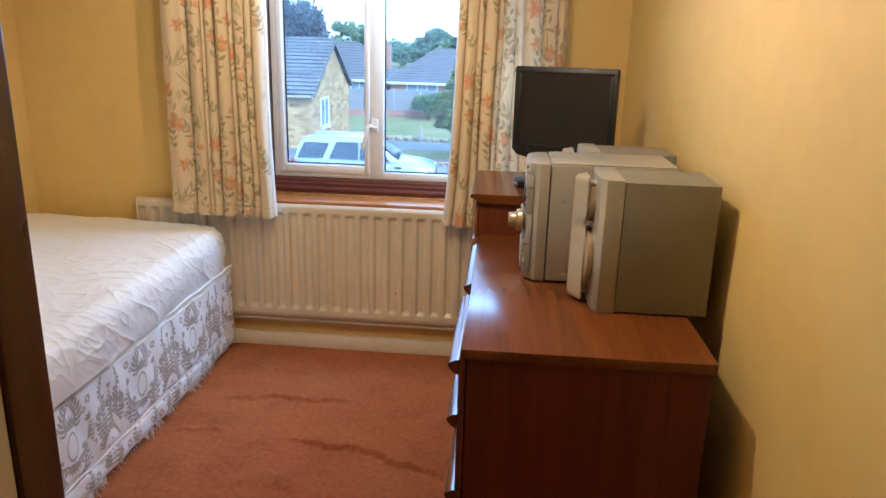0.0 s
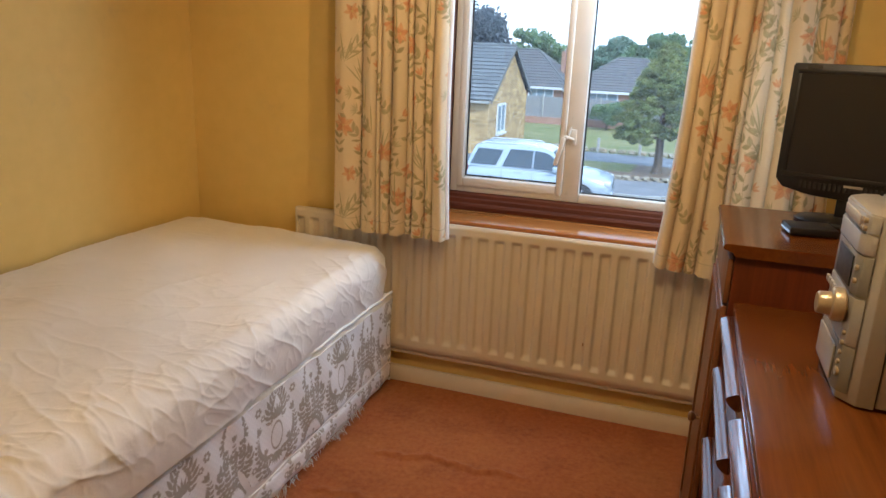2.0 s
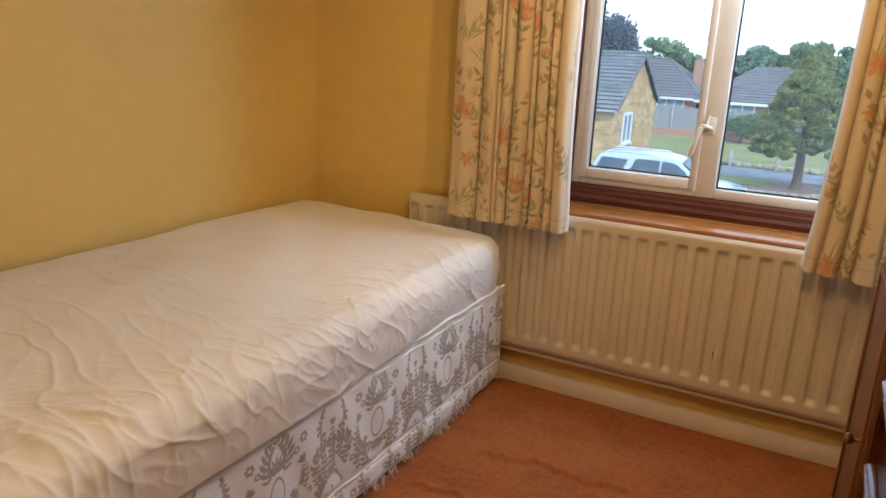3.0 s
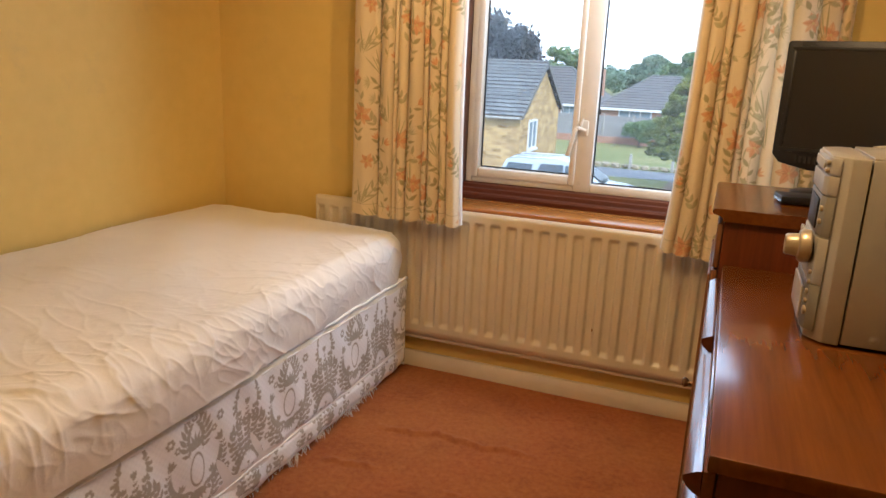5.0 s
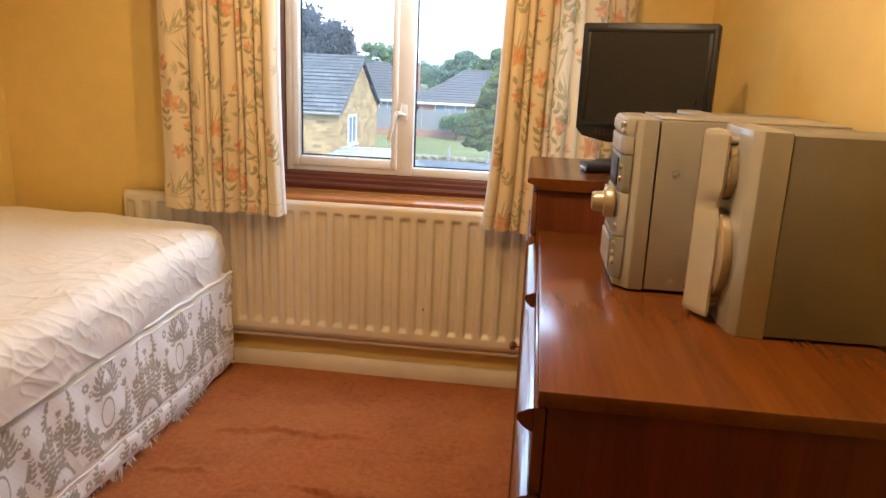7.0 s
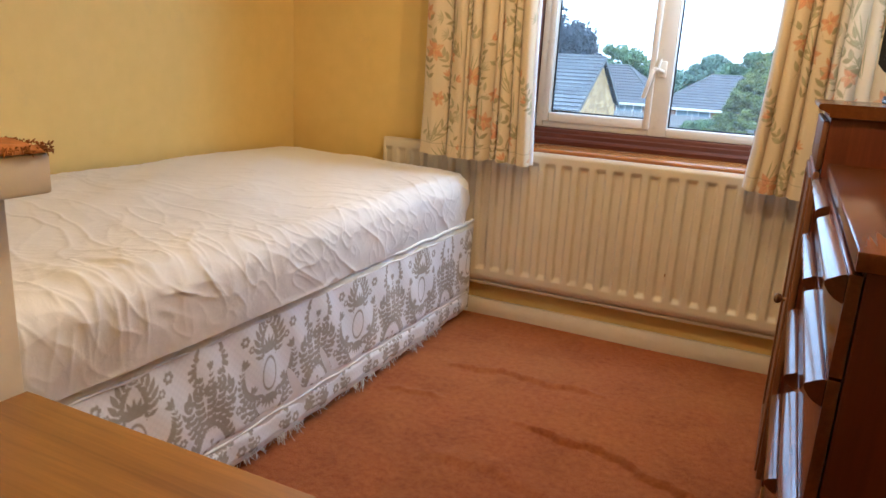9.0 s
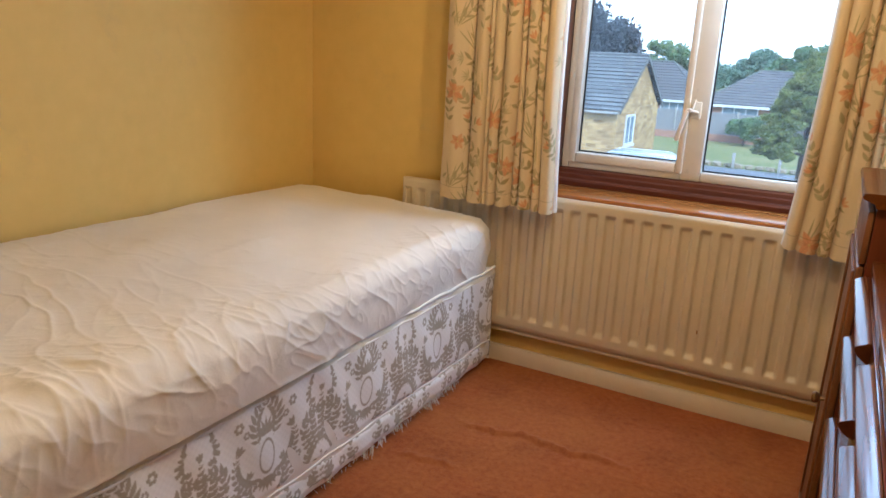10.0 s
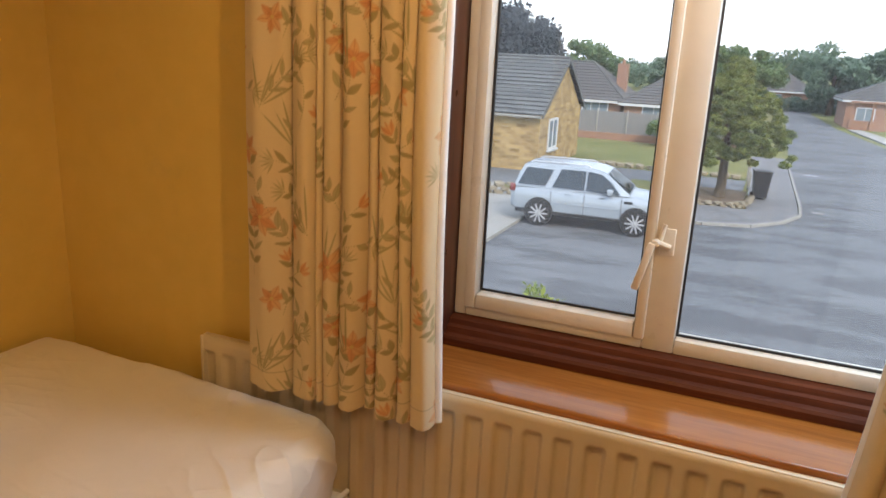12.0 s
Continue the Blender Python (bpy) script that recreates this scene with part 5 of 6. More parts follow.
drive_kerb = thing("kerb_edging", pose(0, 0, GZ), "concrete edging of the driveway", "kerb", kind="structure")
lay(me_kerb, "kerb_stone", drive_kerb, [(-6.32, 10.0), (-6.32, 23.2), (-7.3, 24.6)], 0.9)


# ---- stones ----
def stone_mesh(seed):
    rng = random.Random(seed)
    bm = bmesh.new()
    bmesh.ops.create_icosphere(bm, subdivisions=1, radius=0.5)
    for v in bm.verts:
        v.co = Vector((max(-0.4, min(0.4, v.co.x)), max(-0.38, min(0.38, v.co.y)), max(-0.33, min(0.33, v.co.z)))) * rng.uniform(0.88, 1.1)
    me = bpy.data.meshes.new("stone")
    bm.to_mesh(me)
    bm.free()
    me.materials.append(M["rubble"])
    return me
STONES = [stone_mesh(i) for i in range(5)]


def rubble_wall(name, line, courses, size, label, seed):
    t = thing(name, pose(0, 0, GZ), label, "stone wall")
    rng = random.Random(seed)
    for c in range(courses):
        for (ax, ay), (bx, by) in zip(line, line[1:]):
            l = math.hypot(bx - ax, by - ay)
            k = max(1, int(l / size))
            for i in range(k):
                f = (i + 0.5 + 0.5 * (c % 2)) / k
                ob = new("stone", STONES[rng.randrange(5)])
                ob.parent = t
                s = size * rng.uniform(1.0, 1.35)
                ob.matrix_local = Matrix.LocRotScale((ax + (bx - ax) * f, ay + (by - ay) * f, size * 0.24 + c * size * 0.42), Euler((rng.uniform(-0.2, 0.2), rng.uniform(-0.2, 0.2), math.atan2(by - ay, bx - ax) + rng.uniform(-0.3, 0.3))), (s, s * 0.9, s * rng.uniform(0.6, 0.8)))
    return t
flat("planting_bed", [(-4.6, 27.3), (-2.2, 27.25), (-0.9, 27.5), (-0.42, 28.2), (-0.35, 30.8), (-4.6, 30.8)], GZ, GZ + 0.16, "soil", "dry soil bed under the conifer", "flower bed")
flat("verge", [(-4.55, 28.6), (-2.2, 28.6), (-2.1, 30.7), (-4.55, 30.7)], GZ, GZ + 0.18, "grass", "small patch of grass in the bed", "verge")
rubble_wall("rubble_edging", [(-4.6, 27.2), (-2.2, 27.12), (-0.85, 27.38), (-0.3, 28.1), (-0.15, 29.4)], 2, 0.3, "low rubble stone edging round the planting bed", 2)
rubble_wall("rubble_wall", [(-9.6, 24.6), (-7.6, 25.2)], 3, 0.36, "low rubble stone wall beside the driveway", 4)
rubble_wall("lawn_edging", [(-14, 34.9), (-5.6, 35.2), (-0.6, 35.0)], 1, 0.42, "row of rough stones along the lawn", 6)
posts = thing("marker_post", pose(-0.35, 34.9, GZ), "short pale wooden marker post by the lane", "post", "posts along the lane")
part("post_body", boxed(-0.06, 0.06, -0.06, 0.06, 0, 0.7, 0.01), M["kerb"], posts)
for x, y in ((-2.3, 34.85), (-4.2, 34.8), (-0.3, 32.4)):
    copy_thing(posts, pose(x, y, GZ))


# ---- houses ----
def tiled_slope(name, parent, a, b, c, d, mat, courses, tile=0.33):
    """A roof slope a-b (eaves) to d-c (ridge), in lapped courses with rolls between the tiles."""
    a, b, c, d = (np.array(p, float) for p in (a, b, c, d))
    nrm = np.cross(b - a, d - a)
    nrm = nrm / np.linalg.norm(nrm)
    if nrm[2] < 0:
        nrm = -nrm
    verts, faces = [], []
    nu = max(4, int(np.linalg.norm(b - a) / (tile / 4)))
    u = np.linspace(0, 1, nu)
    roll = 0.03 * (np.abs(np.sin(np.pi * u * np.linalg.norm(b - a) / tile)) ** 0.6)
    for k in range(courses):
        f0, f1 = k / courses, (k + 1) / courses
        for f, lift in ((f0, 0.0), (f0, 0.045), (f1 + 0.15 / courses, 0.002)):
            f = min(f, 1.0)
            lo, hi = a + (d - a) * f, b + (c - b) * f
            pts = lo[None] + (hi - lo)[None] * u[:, None] + nrm[None] * (lift + roll * (lift > 0.001))[:, None]
            verts += pts.tolist()
        o = k * 3 * nu
        for r in (0, 1):
            for i in range(nu - 1):
                p = o + r * nu + i
                faces.append((p, p + 1, p + 1 + nu, p + nu))
    me = bpy.data.meshes.new(name)
    me.from_pydata(verts, [], faces)
    return finish(name, me, M[mat], parent, "", 30)


def far_window(parent, at, along, w, h, bars=1):
    """A white framed window whose middle is at a place on a wall; along: 'x' or 'y'."""
    m = Matrix.Translation(at) @ pose(0, 0, 0, 0, 0, 0 if along == "x" else 90)
    f = part("window", boxed(-w / 2, w / 2, -0.02, 0.05, -h / 2, h / 2, 0, 2, m), M["far_pane"], parent, "dark pane in a white frame")
    for b in ((-w / 2 - 0.06, -w / 2 + 0.03, -h / 2, h / 2), (w / 2 - 0.03, w / 2 + 0.06, -h / 2, h / 2), (-w / 2 + 0.031, w / 2 - 0.031, -h / 2 - 0.04, -h / 2 + 0.05), (-w / 2 + 0.031, w / 2 - 0.031, h / 2 - 0.05, h / 2 + 0.05)):
        part("window_frame", boxed(b[0], b[1], -0.06, 0.06, b[2], b[3], 0, 2, m), M["upvc"], f)
    for i in range(bars):
        x = -w / 2 + w * (i + 1) / (bars + 1)
        part("window_frame", boxed(x - 0.03, x + 0.03, -0.05, -0.021, -h / 2 + 0.051, h / 2 - 0.051, 0, 2, m), M["upvc"], f)
    part("window_sill", boxed(-w / 2 - 0.1, w / 2 + 0.1, -0.14, 0.06, -h / 2 - 0.12, -h / 2 - 0.041, 0, 2, m), M["upvc"], f)


def gable_house():
    t = thing("house", pose(0, 0, GZ), "golden brick bungalow with a grey tiled gable roof", "house")
    x0, x1, y0, y1, e, r = -24.0, -8.55, 30.9, 38.2, 2.5, 4.62
    ym = (y0 + y1) / 2
    part("front_wall", boxed(x0, x1, y0, y0 + 0.3, 0, e), M["gold_brick"], t)
    part("back_wall", boxed(x0, x1, y1 - 0.3, y1, 0, e), M["gold_brick"], t)
    for x in (x0, x1 - 0.3):
        bm = bmesh.new()
        prism(bm, [(y0 + 0.301, 0), (y1 - 0.301, 0), (y1 - 0.301, e), (ym, r - 0.08), (y0 + 0.301, e)], x, x + 0.3, "x")
        part("gable_wall", bm, M["gold_brick"], t)
    dy, dz = 0.3, 0.3 * (r - e) / (ym - y0)
    tiled_slope("roof_slope", t, (x0 - 0.2, y0 - dy, e - dz + 0.04), (x1 + 0.16, y0 - dy, e - dz + 0.04), (x1 + 0.16, ym, r + 0.04), (x0 - 0.2, ym, r + 0.04), "roof_grey", 15)
    tiled_slope("roof_slope", t, (x0 - 0.2, y1 + dy, e - dz + 0.04), (x1 + 0.16, y1 + dy, e - dz + 0.04), (x1 + 0.16, ym, r + 0.04), (x0 - 0.2, ym, r + 0.04), "roof_grey", 15)
    part("ridge", tube(bmesh.new(), [(x0 - 0.2, ym, r + 0.05), (x1 + 0.17, ym, r + 0.05)], 0.11, 10), M["roof_grey"], t)
    for s in (-1, 1):
        bm = bmesh.new()
        ya, yb = (y0 - dy, ym) if s < 0 else (y1 + dy, ym)
        prism(bm, [(ya, e - dz - 0.1), (yb, r - 0.1), (yb, r + 0.07), (ya, e - dz + 0.07)], x1 + 0.162, x1 + 0.2, "x")
        part("barge_board", bm, M["roof_grey"], t)
    part("gutter", boxed(x0 - 0.1, x1 + 0.1, y0 - dy - 0.08, y0 - dy + 0.06, e - dz - 0.09, e - dz + 0.01, 0.02), M["kerb"], t, "grey gutter")
    part("fascia", boxed(x0, x1 + 0.05, y0 - dy + 0.061, y0 - 0.01, e - dz - 0.1, e - dz - 0.02), M["kerb"], t)
    far_window(t, (x1, 33.0, 1.45), "y", 1.35, 1.25)
    return t
gable_house()


def hip_house(name, x0, x1, y0, y1, e, r, label, wall, chimney=None, windows=()):
    t = thing(name, pose(0, 0, GZ), label, "house")
    half = (y1 - y0) / 2
    ym = (y0 + y1) / 2
    part("wall", boxed(x0, x1, y0, y1, 0, e), M[wall], t)
    o = 0.4
    A, B, C, D = (x0 - o, y0 - o, e), (x1 + o, y0 - o, e), (x1 + o, y1 + o, e), (x0 - o, y1 + o, e)
    R0, R1 = (x0 + half * 0.8, ym, r), (x1 - half * 0.8, ym, r)
    tiled_slope("roof_slope", t, A, B, R1, R0, "roof_dark", 13, 0.36)
    tiled_slope("roof_slope", t, C, D, R0, R1, "roof_dark", 13, 0.36)
    tiled_slope("roof_slope", t, B, C, R1, R1, "roof_dark", 13, 0.36)
    tiled_slope("roof_slope", t, D, A, R0, R0, "roof_dark", 13, 0.36)
    part("ridge", tube(bmesh.new(), [R0, R1], 0.13, 8), M["roof_grey"], t)
    for p, q in ((A, R0), (B, R1), (C, R1), (D, R0)):
        part("hip_ridge", tube(bmesh.new(), [p, q], 0.1, 8), M["roof_grey"], t)
    for b in ((x0 - o, x1 + o, y0 - o - 0.05, y0 - o + 0.06), (x0 - o, x0 - o + 0.1, y0 - o + 0.061, y1 + o), (x1 + o - 0.1, x1 + o, y0 - o + 0.061, y1 + o)):
        part("fascia", boxed(b[0], b[1], b[2], b[3], e - 0.2, e - 0.005), M["upvc"], t, "white fascia")
    if chimney:
        part("chimney", boxed(chimney[0] - 0.4, chimney[0] + 0.4, ym - 0.7, ym + 0.1, e, chimney[1]), M["red_brick"], t)
        part("chimney_pot", lathe(bmesh.new(), [(chimney[1], 0.14), (chimney[1] + 0.35, 0.11)], 10, Matrix.Translation((chimney[0], ym - 0.3, 0))), M["red_brick"], t)
    for x, z, w, h, k in windows:
        far_window(t, (x, y0, z), "x", w, h, k)
    return t
hip_house("house", -20.0, -10.2, 60, 68, 1.75, 4.6, "brick bungalow with a dark hipped roof behind the fence", "red_brick", (-10.9, 4.6), ((-12.2, 1.15, 2.0, 0.85, 2), (-15.5, 1.1, 1.6, 1.0, 1)))
hip_house("house", -9.6, -1.0, 58, 66, 1.75, 4.2, "brick bungalow with a dark hipped roof and pale front", "red_brick", None, ((-7.0, 1.05, 2.4, 1.1, 2), (-3.6, 1.1, 1.6, 1.1, 1)))
hip_house("house", -2.5, 6.2, 106, 114, 2.2, 4.45, "grey roofed bungalow at the end of the road", "red_brick", None, ((1.5, 1.2, 2.0, 1.1, 1),))
hip_house("house", 7.0, 18.0, 76, 84, 2.45, 4.1, "brick bungalow with a grey roof across the road", "red_brick", None, ((8.6, 1.2, 1.4, 1.2, 1), (12, 1.3, 2.0, 1.2, 2)))
porch = thing("porch", pose(7.2, 73.6, GZ), "open orange timber porch frame before the bungalow", "porch")
for x in (0, 1.6, 3.2):
    part("post", boxed(x, x + 0.14, 0, 0.14, 0, 2.3), M["red_brick"], porch)
part("beam", boxed(-0.1, 3.5, 0, 0.14, 2.301, 2.45), M["red_brick"], porch)
part("low_wall", boxed(-0.1, 3.5, 0.16, 0.36, 0, 0.8), M["red_brick"], porch)

# ---- fence on a low brick wall ----
fence = thing("fence", pose(-11.2, 47, GZ), "silvered close-boarded fence on a low brick wall", "fence")
part("low_wall", boxed(0, 11.0, -0.12, 0.12, 0, 0.42), M["red_brick"], fence, "low brick wall")
me_board = bpy.data.meshes.new("board")
bm = boxed(-0.068, 0.068, -0.012, 0.012, 0.0, 1.3, 0.004, 1)
bm.to_mesh(me_board)
bm.free()
me_board.materials.append(M["fence_wood"])
rng = random.Random(9)
for i in range(78):
    x = 0.1 + i * 0.14
    h = 1.0 if x < 7.4 else 0.62
    ob = new("board", me_board)
    ob.parent = fence
    ob.matrix_local = Matrix.LocRotScale((x, rng.uniform(-0.008, 0.008), 0.42), None, (1, 1, h * rng.uniform(0.985, 1.01)))
for i in range(7):
    part("post", boxed(i * 1.82 - 0.05, i * 1.82 + 0.05, -0.11, -0.02, 0.421, 1.85 if i < 5 else 1.35, 0.01), M["kerb"], fence, "pale concrete post")


# ---- trees ----
def leaf_mass(centres, radii, count, size, seed, flatten=1.0):
    """Corners and faces of many small leaves strewn in and around clumps."""
    rng = np.random.RandomState(seed)
    centres, radii = np.array(centres), np.array(radii)
    pick = rng.choice(len(centres), count, p=radii ** 2 / (radii ** 2).sum())
    d = rng.normal(size=(count, 3))
    d /= np.linalg.norm(d, axis=1)[:, None]
    rad = radii[pick] * rng.uniform(0.55, 1.08, count)
    at = centres[pick] + d * rad[:, None] * np.array([1, 1, flatten])
    a = rng.normal(size=(count, 3)) * 0.7 + d * 0.2
    a /= np.linalg.norm(a, axis=1)[:, None]
    b = np.cross(a, d + rng.normal(size=(count, 3)) * 0.5)
    b /= np.linalg.norm(b, axis=1)[:, None] + 1e-9
    s = size * rng.uniform(0.6, 1.4, count)[:, None]
    quad = np.stack([at - a * s, at + b * s * 0.5, at + a * s, at - b * s * 0.5], 1)
    return quad.reshape(-1, 3), np.arange(count * 4).reshape(-1, 4)


def tree(name, place, trunk, clumps, count, size, mat, label, category="tree", seed=0, flatten=0.8, limbs=6):
    t = thing(name, Matrix.Translation(place), label, category)
    rng = random.Random(seed)
    r, h = trunk
    bm = bmesh.new()
    tube(bm, [(0, 0, -0.05), (0.03, 0, h * 0.12), (0.1 * r, 0.1 * r, h * 0.45), (0.05, 0, h * 0.8), (0.0, 0.05, h)], [r * 1.35, r, r * 0.8, r * 0.5, r * 0.15], 10)
    for i in range(limbs):
        c = clumps[rng.randrange(len(clumps))][0]
        z = min(h * rng.uniform(0.35, 0.75), c[2])
        tube(bm, [(0, 0, z), (c[0] * 0.5, c[1] * 0.5, z + (c[2] - z) * 0.4), c], [r * 0.4, r * 0.25, r * 0.06], 6)
    part("trunk", bm, M["bark"], t)
    v, f = leaf_mass([c for c, _ in clumps], [q for _, q in clumps], count, size, seed, flatten)
    me = bpy.data.meshes.new("crown")
    me.from_pydata(v.tolist(), [], f.tolist())
    finish("crown", me, M[mat], t, "", 180, False)
    return t


def conifer():
    rng = random.Random(21)
    clumps = []
    for k in range(360):
        f = rng.random() ** 0.95
        z = 1.3 + 3.2 * f
        wide = 2.2 * min(1.0, 0.78 + f) * (1 - f) ** 0.78 + 0.1
        a = rng.uniform(0, 6.283)
        rr = wide * (0.45 + 0.55 * rng.random() ** 0.6) * (1 + 0.16 * math.sin(3 * a + 1) + 0.1 * math.sin(5 * a + z * 2))
        clumps.append(((rr * math.cos(a), rr * math.sin(a), z + 0.25 * math.sin(4 * a)), rng.uniform(0.14, 0.29)))
    return tree("conifer", (-1.25, 28.95, GZ + 0.15), (0.17, 3.7), clumps, 90000, 0.046, "conifer", "golden-green conifer with tiered billowing foliage", seed=3, flatten=0.62, limbs=14)
conifer()


def broad_clumps(seed, w, z0, z1, n, r):
    rng = random.Random(seed)
    out = []
    for i in range(n):
        d = Vector((rng.gauss(0, 1), rng.gauss(0, 1), rng.gauss(0, 1))).normalized()
        k = rng.uniform(0.55, 1.0)
        out.append(((d.x * w * k, d.y * w * k, (z0 + z1) / 2 + d.z * (z1 - z0) / 2 * k), r * rng.uniform(0.7, 1.3)))
    return out
tree("copper_beech", (-20.4, 60.5, GZ), (0.5, 6.5), broad_clumps(1, 4.6, 2.2, 8.2, 90, 1.1), 22000, 0.22, "copper", "large dark copper beech behind the bungalow", seed=5, flatten=0.9)
tree("tree", (-17.5, 80, GZ), (0.35, 5.5), broad_clumps(2, 3.6, 1.8, 6.6, 36, 0.9), 7000, 0.24, "broadleaf", "light green broad-leaved tree behind the roofs", seed=6)
tree("tree", (14.0, 93, GZ), (0.45, 7), broad_clumps(3, 6.0, 1.6, 7.6, 60, 1.2), 13000, 0.3, "hazed_leaf", "big green tree behind the far bungalow", seed=7)
tree("tree", (7.4, 96, GZ), (0.35, 5), broad_clumps(4, 3.2, 1.2, 6.4, 30, 1.0), 7000, 0.28, "hazed_leaf", "round green tree beside the road's end", seed=8)
tree("tree", (-3.6, 84, GZ), (0.35, 6), broad_clumps(14, 5.0, 1.6, 6.7, 50, 1.0), 11000, 0.28, "broadleaf", "round green tree above the bungalow roofs", seed=18)
tree("tree", (-9.2, 92, GZ), (0.3, 4.5), broad_clumps(15, 3.4, 2.0, 6.2, 30, 0.9), 6000, 0.28, "hazed_leaf", "green tree above the bungalow roofs", seed=19)
tree("bush", (-5.1, 45.6, GZ), (0.06, 0.9), broad_clumps(5, 0.9, 0.3, 1.7, 18, 0.32), 3500, 0.08, "broadleaf", "dense green bush before the fence", "bush", 9)
tree("shrub", (-2.45, 9.6, GZ), (0.03, 1.7), broad_clumps(6, 0.3, 1.1, 2.1, 16, 0.12), 700, 0.05, "shrub", "bright yellow-green shrub under the window", "shrub", 10, 1.3, 4)
hedge = thing("hedge", pose(4.6, 100, GZ), "clipped green hedge beside the road's end", "hedge")
v, f = leaf_mass([(x * 0.7 - 3.5, 0.5 * math.sin(x), 0.7 + 0.2 * math.sin(x * 2)) for x in range(16)], [0.9] * 16, 6000, 0.2, 12)
me = bpy.data.meshes.new("foliage")
me.from_pydata(v.tolist(), [], f.tolist())
finish("foliage", me, M["hazed_leaf"], hedge, "", 180, False)
# far woods along the skyline
rng = random.Random(13)
cs, rs = [], []
for i in range(220):
    x = rng.uniform(-110, 110)
    y = 150 + rng.uniform(-8, 12)
    top = 4.6 + 1.9 * math.sin(x * 0.09 + 1) + 1.1 * math.sin(x * 0.23) + rng.uniform(-1, 1)
    cs.append((x, y, GZ + rng.uniform(0.5, 1.0) * max(2.5, top)))
    rs.append(rng.uniform(1.4, 2.8))
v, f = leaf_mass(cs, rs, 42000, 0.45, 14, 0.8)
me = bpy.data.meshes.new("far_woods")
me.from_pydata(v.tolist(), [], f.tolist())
tagged(finish("far_woods", me, M["hazed_leaf"], None, "belt of green trees along the skyline", 180, False), "belt of green trees along the skyline", "woods", kind="stuff")


# ---- wheelie bin ----
wb = thing("wheelie_bin", pose(0.08, 29.75, GZ + 0.1, 0, 0, 6), "black plastic wheelie bin on the pavement", "bin")
bm = bmesh.new()
vs = []
for z, w, d in ((0.06, 0.22, 0.24), (0.95, 0.29, 0.34)):
    vs.append([bm.verts.new((x * w, y * d, z)) for x, y in ((-1, -1), (1, -1), (1, 1), (-1, 1))])
for i in range(4):
    bm.faces.new((vs[0][i], vs[0][(i + 1) % 4], vs[1][(i + 1) % 4], vs[1][i]))
bm.faces.new(list(reversed(vs[0])))
bm.faces.new(vs[1])
bmesh.ops.bevel(bm, geom=bm.edges[:], offset=0.02, segments=2, affect="EDGES")
part("body", bm, M["bin_plastic"], wb)
part("lid", boxed(-0.31, 0.31, -0.38, 0.36, 0.951, 1.03, 0.025), M["bin_plastic"], wb)
part("handle", tube(bmesh.new(), [(-0.22, 0.4, 0.94), (0.22, 0.4, 0.94)], 0.018, 8), M["bin_plastic"], wb)
for x in (-0.25, 0.25):
    part("wheel", lathe(bmesh.new(), [(-0.03, 0.1), (0.03, 0.1)], 18, pose(x, 0.25, 0.1, 0, 90, 0)), M["tyre"], wb)


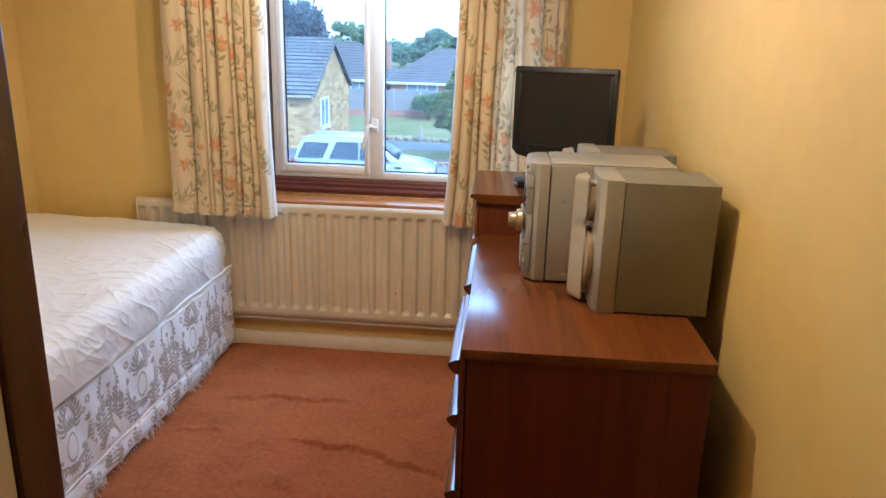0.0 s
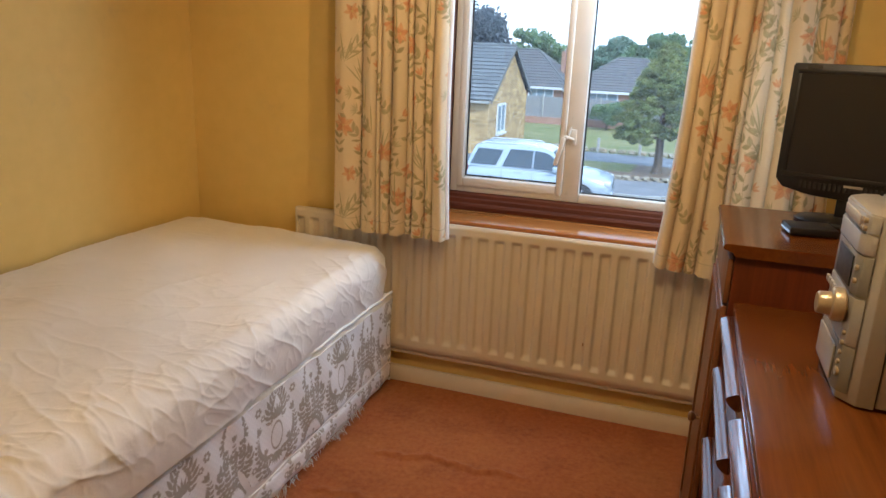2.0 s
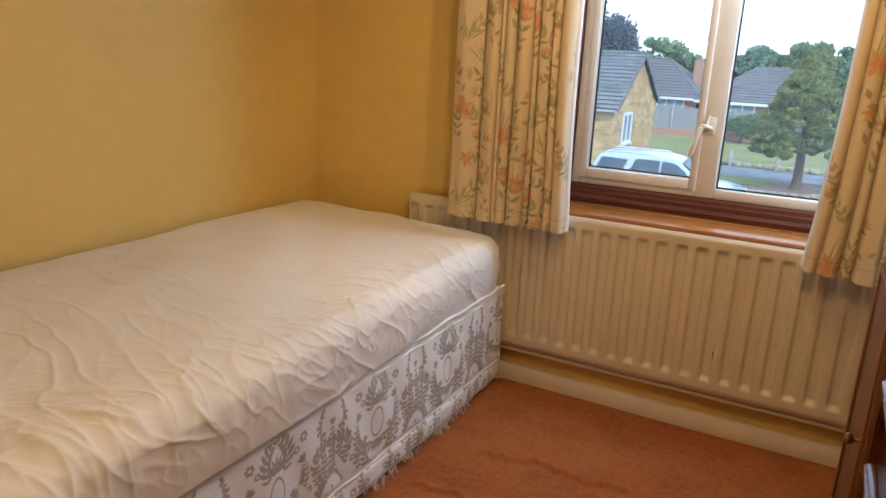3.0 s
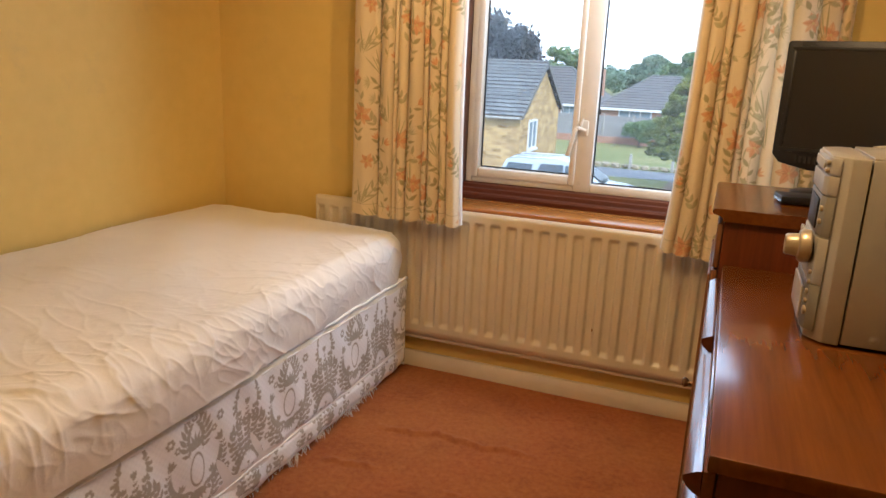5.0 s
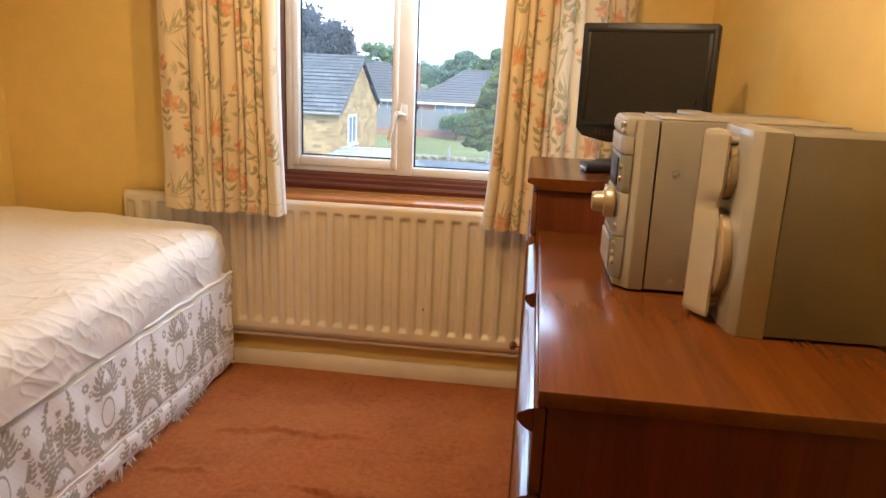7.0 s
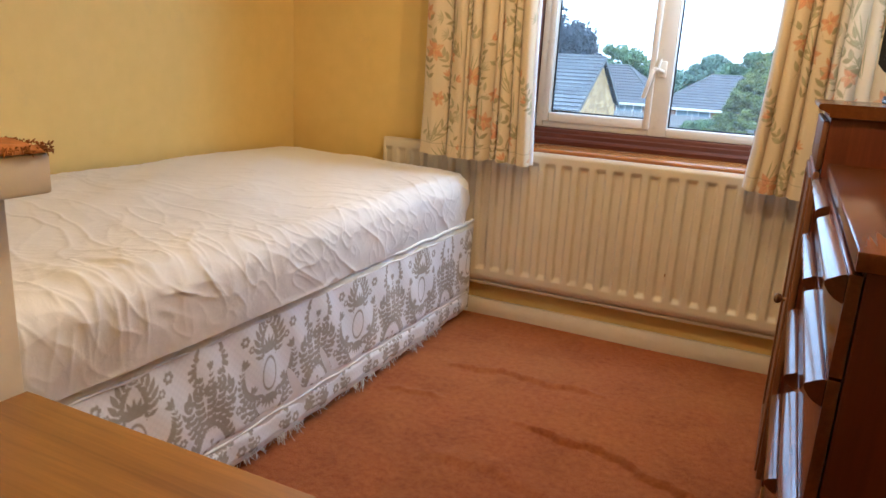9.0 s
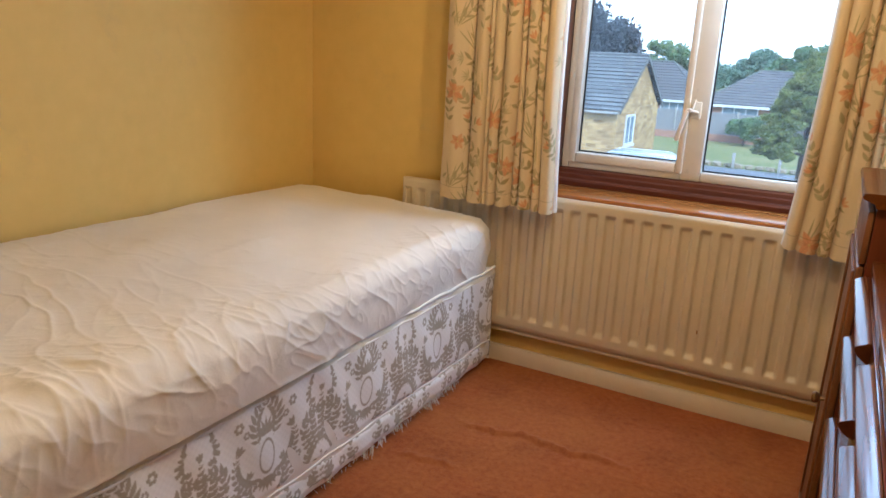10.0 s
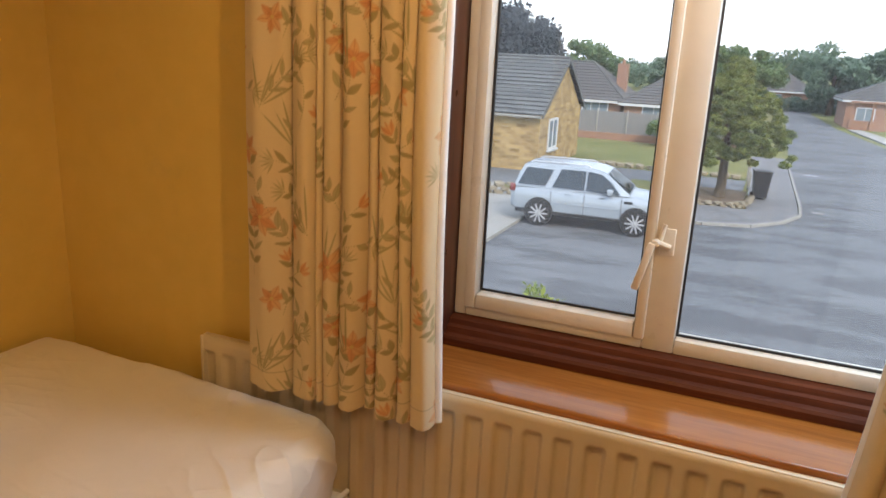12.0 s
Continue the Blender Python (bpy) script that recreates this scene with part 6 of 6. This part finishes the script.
# ---- car ----
def car(m):
    t = thing("car", m, "pale silver four-door estate off-roader parked at the kerb", "car")
    # lower body: stations along the length as (x, half width, sill, waist)
    st = [(-2.22, 0.72, 0.62, 0.98), (-2.17, 0.84, 0.45, 1.06), (-2.0, 0.90, 0.40, 1.10), (-1.2, 0.93, 0.38, 1.10), (0.0, 0.935, 0.38, 1.08), (0.85, 0.93, 0.38, 1.06), (1.15, 0.925, 0.39, 1.07), (1.6, 0.915, 0.40, 1.02), (2.0, 0.88, 0.43, 0.95), (2.17, 0.80, 0.46, 0.86), (2.24, 0.66, 0.52, 0.74)]
    bm = bmesh.new()
    rows = []
    for x, w, s, z in st:
        ring = [(-w * 0.82, s), (-w * 0.97, s + 0.06), (-w, s + 0.28), (-w * 0.985, z - 0.14), (-w * 0.93, z - 0.02), (-w * 0.8, z + 0.025), (0, z + 0.05), (w * 0.8, z + 0.025), (w * 0.93, z - 0.02), (w * 0.985, z - 0.14), (w, s + 0.28), (w * 0.97, s + 0.06), (w * 0.82, s)]
        rows.append([bm.verts.new((x, y, q)) for y, q in ring])
    n = len(rows[0])
    for a, b in zip(rows, rows[1:]):
        for i in range(n):
            bm.faces.new((a[i], a[(i + 1) % n], b[(i + 1) % n], b[i]))
    bm.faces.new(rows[0])
    bm.faces.new(list(reversed(rows[-1])))
    bmesh.ops.recalc_face_normals(bm, faces=bm.faces[:])
    body = part("body", bm, M["car_paint"], t, "pale silver bodywork", 50)
    # greenhouse
    g = [(-2.1, 1.09, 0.80), (-1.98, 1.45, 0.73), (-1.86, 1.68, 0.66), (-1.6, 1.735, 0.64), (-0.4, 1.745, 0.65), (0.2, 1.70, 0.65), (0.42, 1.63, 0.67), (0.75, 1.38, 0.73), (1.14, 1.085, 0.80)]
    bm = bmesh.new()
    L, R, LB, RB = [], [], [], []
    for x, z, w in g:
        L.append(bm.verts.new((x, -w, z)))
        R.append(bm.verts.new((x, w, z)))
        xb = max(-2.08, min(1.13, x))
        LB.append(bm.verts.new((xb, -0.88, 1.07)))
        RB.append(bm.verts.new((xb, 0.88, 1.07)))
    for i in range(len(g) - 1):
        bm.faces.new((L[i], L[i + 1], R[i + 1], R[i]))
        bm.faces.new((LB[i], LB[i + 1], L[i + 1], L[i]))
        bm.faces.new((R[i], R[i + 1], RB[i + 1], RB[i]))
    bmesh.ops.recalc_face_normals(bm, faces=bm.faces[:])
    part("cabin", bm, M["car_paint"], t, "pale silver roof and pillars", 50)
    # side windows lie on the sloping flanks
    def flank(x, z, s, out):
        k = (z - 1.07) / (1.70 - 1.07)
        return (x, s * (0.88 - k * 0.225 + out), z)
    panes = ([(-1.98, 1.14), (-1.2, 1.14), (-1.02, 1.58), (-1.78, 1.6)], [(-1.0, 1.13), (-0.12, 1.12), (-0.12, 1.62), (-0.8, 1.62)], [(-0.06, 1.12), (0.86, 1.1), (0.58, 1.4), (0.3, 1.58), (-0.06, 1.62)])
    for s in (-1, 1):
        for p in panes:
            bm = bmesh.new()
            outer = [bm.verts.new(flank(x, z, s, 0.045)) for x, z in p]
            inner = [bm.verts.new(flank(x, z, s, -0.02)) for x, z in p]
            bm.faces.new(outer)
            for i in range(len(p)):
                bm.faces.new((outer[i], outer[(i + 1) % len(p)], inner[(i + 1) % len(p)], inner[i]))
            bmesh.ops.recalc_face_normals(bm, faces=bm.faces[:])
            part("side_window", bm, M["car_glass"], t, "tinted side window", 20)
    for pts in (((0.47, 1.6), (1.08, 1.14)),):
        (xa, za), (xb, zb) = pts
        bm = bmesh.new()
        q = [bm.verts.new(p) for p in ((xa, -0.6, za + 0.03), (xa, 0.6, za + 0.03), (xb + 0.03, 0.72, zb + 0.03), (xb + 0.03, -0.72, zb + 0.03))]
        bm.faces.new(q)
        bmesh.ops.solidify(bm, geom=bm.faces[:], thickness=0.015)
        part("windscreen", bm, M["car_glass"], t, "sloping windscreen")
    bm = bmesh.new()
    q = [bm.verts.new(p) for p in ((-2.13, -0.66, 1.14), (-2.13, 0.66, 1.14), (-1.93, 0.58, 1.6), (-1.93, -0.58, 1.6))]
    bm.faces.new(q)
    bmesh.ops.solidify(bm, geom=bm.faces[:], thickness=0.015)
    part("rear_window", bm, M["car_glass"], t)
    for s in (-1, 1):
        part("sill_trim", boxed(-0.92, 0.92, s * 0.93 - 0.015, s * 0.93 + 0.015, 0.36, 0.44, 0.01), M["dark"], t, "dark sill trim")
        part("side_strip", boxed(-0.9, 0.9, s * 0.936 - 0.012, s * 0.936 + 0.012, 0.68, 0.7, 0.004), M["car_paint"], t)
        part("roof_rail", tube(bmesh.new(), [(-1.7, s * 0.6, 1.73), (-1.6, s * 0.6, 1.77), (-0.1, s * 0.61, 1.775), (0.0, s * 0.61, 1.72)], 0.018, 8), M["alloy"], t)
        part("door_mirror", boxed(0.52, 0.68, s * 1.0 - 0.1, s * 1.0 + 0.08, 1.08, 1.24, 0.035), M["car_paint"], t)
        part("tail_lamp", boxed(-2.21, -2.05, s * 0.8 - 0.09, s * 0.8 + 0.08, 0.9, 1.12, 0.03), M["red_lens"], t, "red tail lamp")
        part("headlamp", boxed(1.98, 2.2, s * 0.74 - 0.12, s * 0.74 + 0.12, 0.76, 0.9, 0.04), M["clear_lens"], t, "clear headlamp")
        part("wing_vent", boxed(1.0, 1.22, s * 0.925 - 0.012, s * 0.925 + 0.012, 0.88, 0.95, 0.008), M["dark"], t, "dark wing vent")
        for x in (-0.62, 0.3):
            part("door_handle", boxed(x, x + 0.18, s * 0.935 - 0.02, s * 0.935 + 0.02, 0.96, 1.0, 0.01), M["car_paint"], t)
        for x in (-0.09, -1.02, 0.92):
            part("door_gap", boxed(x, x + 0.012, s * 0.934 - 0.004, s * 0.934 + 0.004, 0.46, 1.04), M["dark"], t)
        for x in (-1.33, 1.33):
            # dark wheel arch, tyre and spoked rim
            part("wheel_arch", lathe(bmesh.new(), [(-0.13, 0.41), (0.13, 0.41)], 32, pose(x, s * 0.815, 0.4, 90, 0, 0)), M["dark"], t)
            w = part("wheel", lathe(bmesh.new(), [(-0.11, 0.30), (-0.105, 0.345), (-0.08, 0.36), (0.08, 0.36), (0.105, 0.345), (0.11, 0.30)], 36, pose(x, s * 0.845, 0.36, 90, 0, 0)), M["tyre"], t, "black tyre")
            part("rim", lathe(bmesh.new(), [(-0.1, 0.27), (0.0, 0.262), (0.118, 0.27), (0.12, 0.25), (0.09, 0.245)], 36, pose(x, s * 0.845, 0.36, 90 * -s, 0, 0)), M["dark"], w)
            for k in range(10):
                a = 2 * math.pi * k / 10
                bmm = boxed(0.03, 0.265, -0.022, 0.022, -0.015, 0.015, 0.006, 1, Matrix.Translation((x, s * 0.962, 0.36)) @ pose(0, 0, 0, 90 * -s, 0, 0) @ Matrix.Rotation(a, 4, "Z"))
                part("spoke", bmm, M["alloy"], w)
            part("hub", lathe(bmesh.new(), [(-0.02, 0.06), (0.02, 0.06), (0.03, 0.03)], 16, pose(x, s * 0.962, 0.36, 90 * -s, 0, 0)), M["alloy"], w)
    part("front_grille", boxed(2.2, 2.245, -0.42, 0.42, 0.62, 0.76, 0.02), M["dark"], t)
    part("bumper", boxed(2.1, 2.27, -0.72, 0.72, 0.44, 0.6, 0.05), M["car_paint"], t)
    part("underside", boxed(-2.05, 2.05, -0.75, 0.75, 0.3, 0.45), M["dark"], t)
    return t
car(pose(-4.43, 22.18, GZ + 0.02, 0, 0, 3))
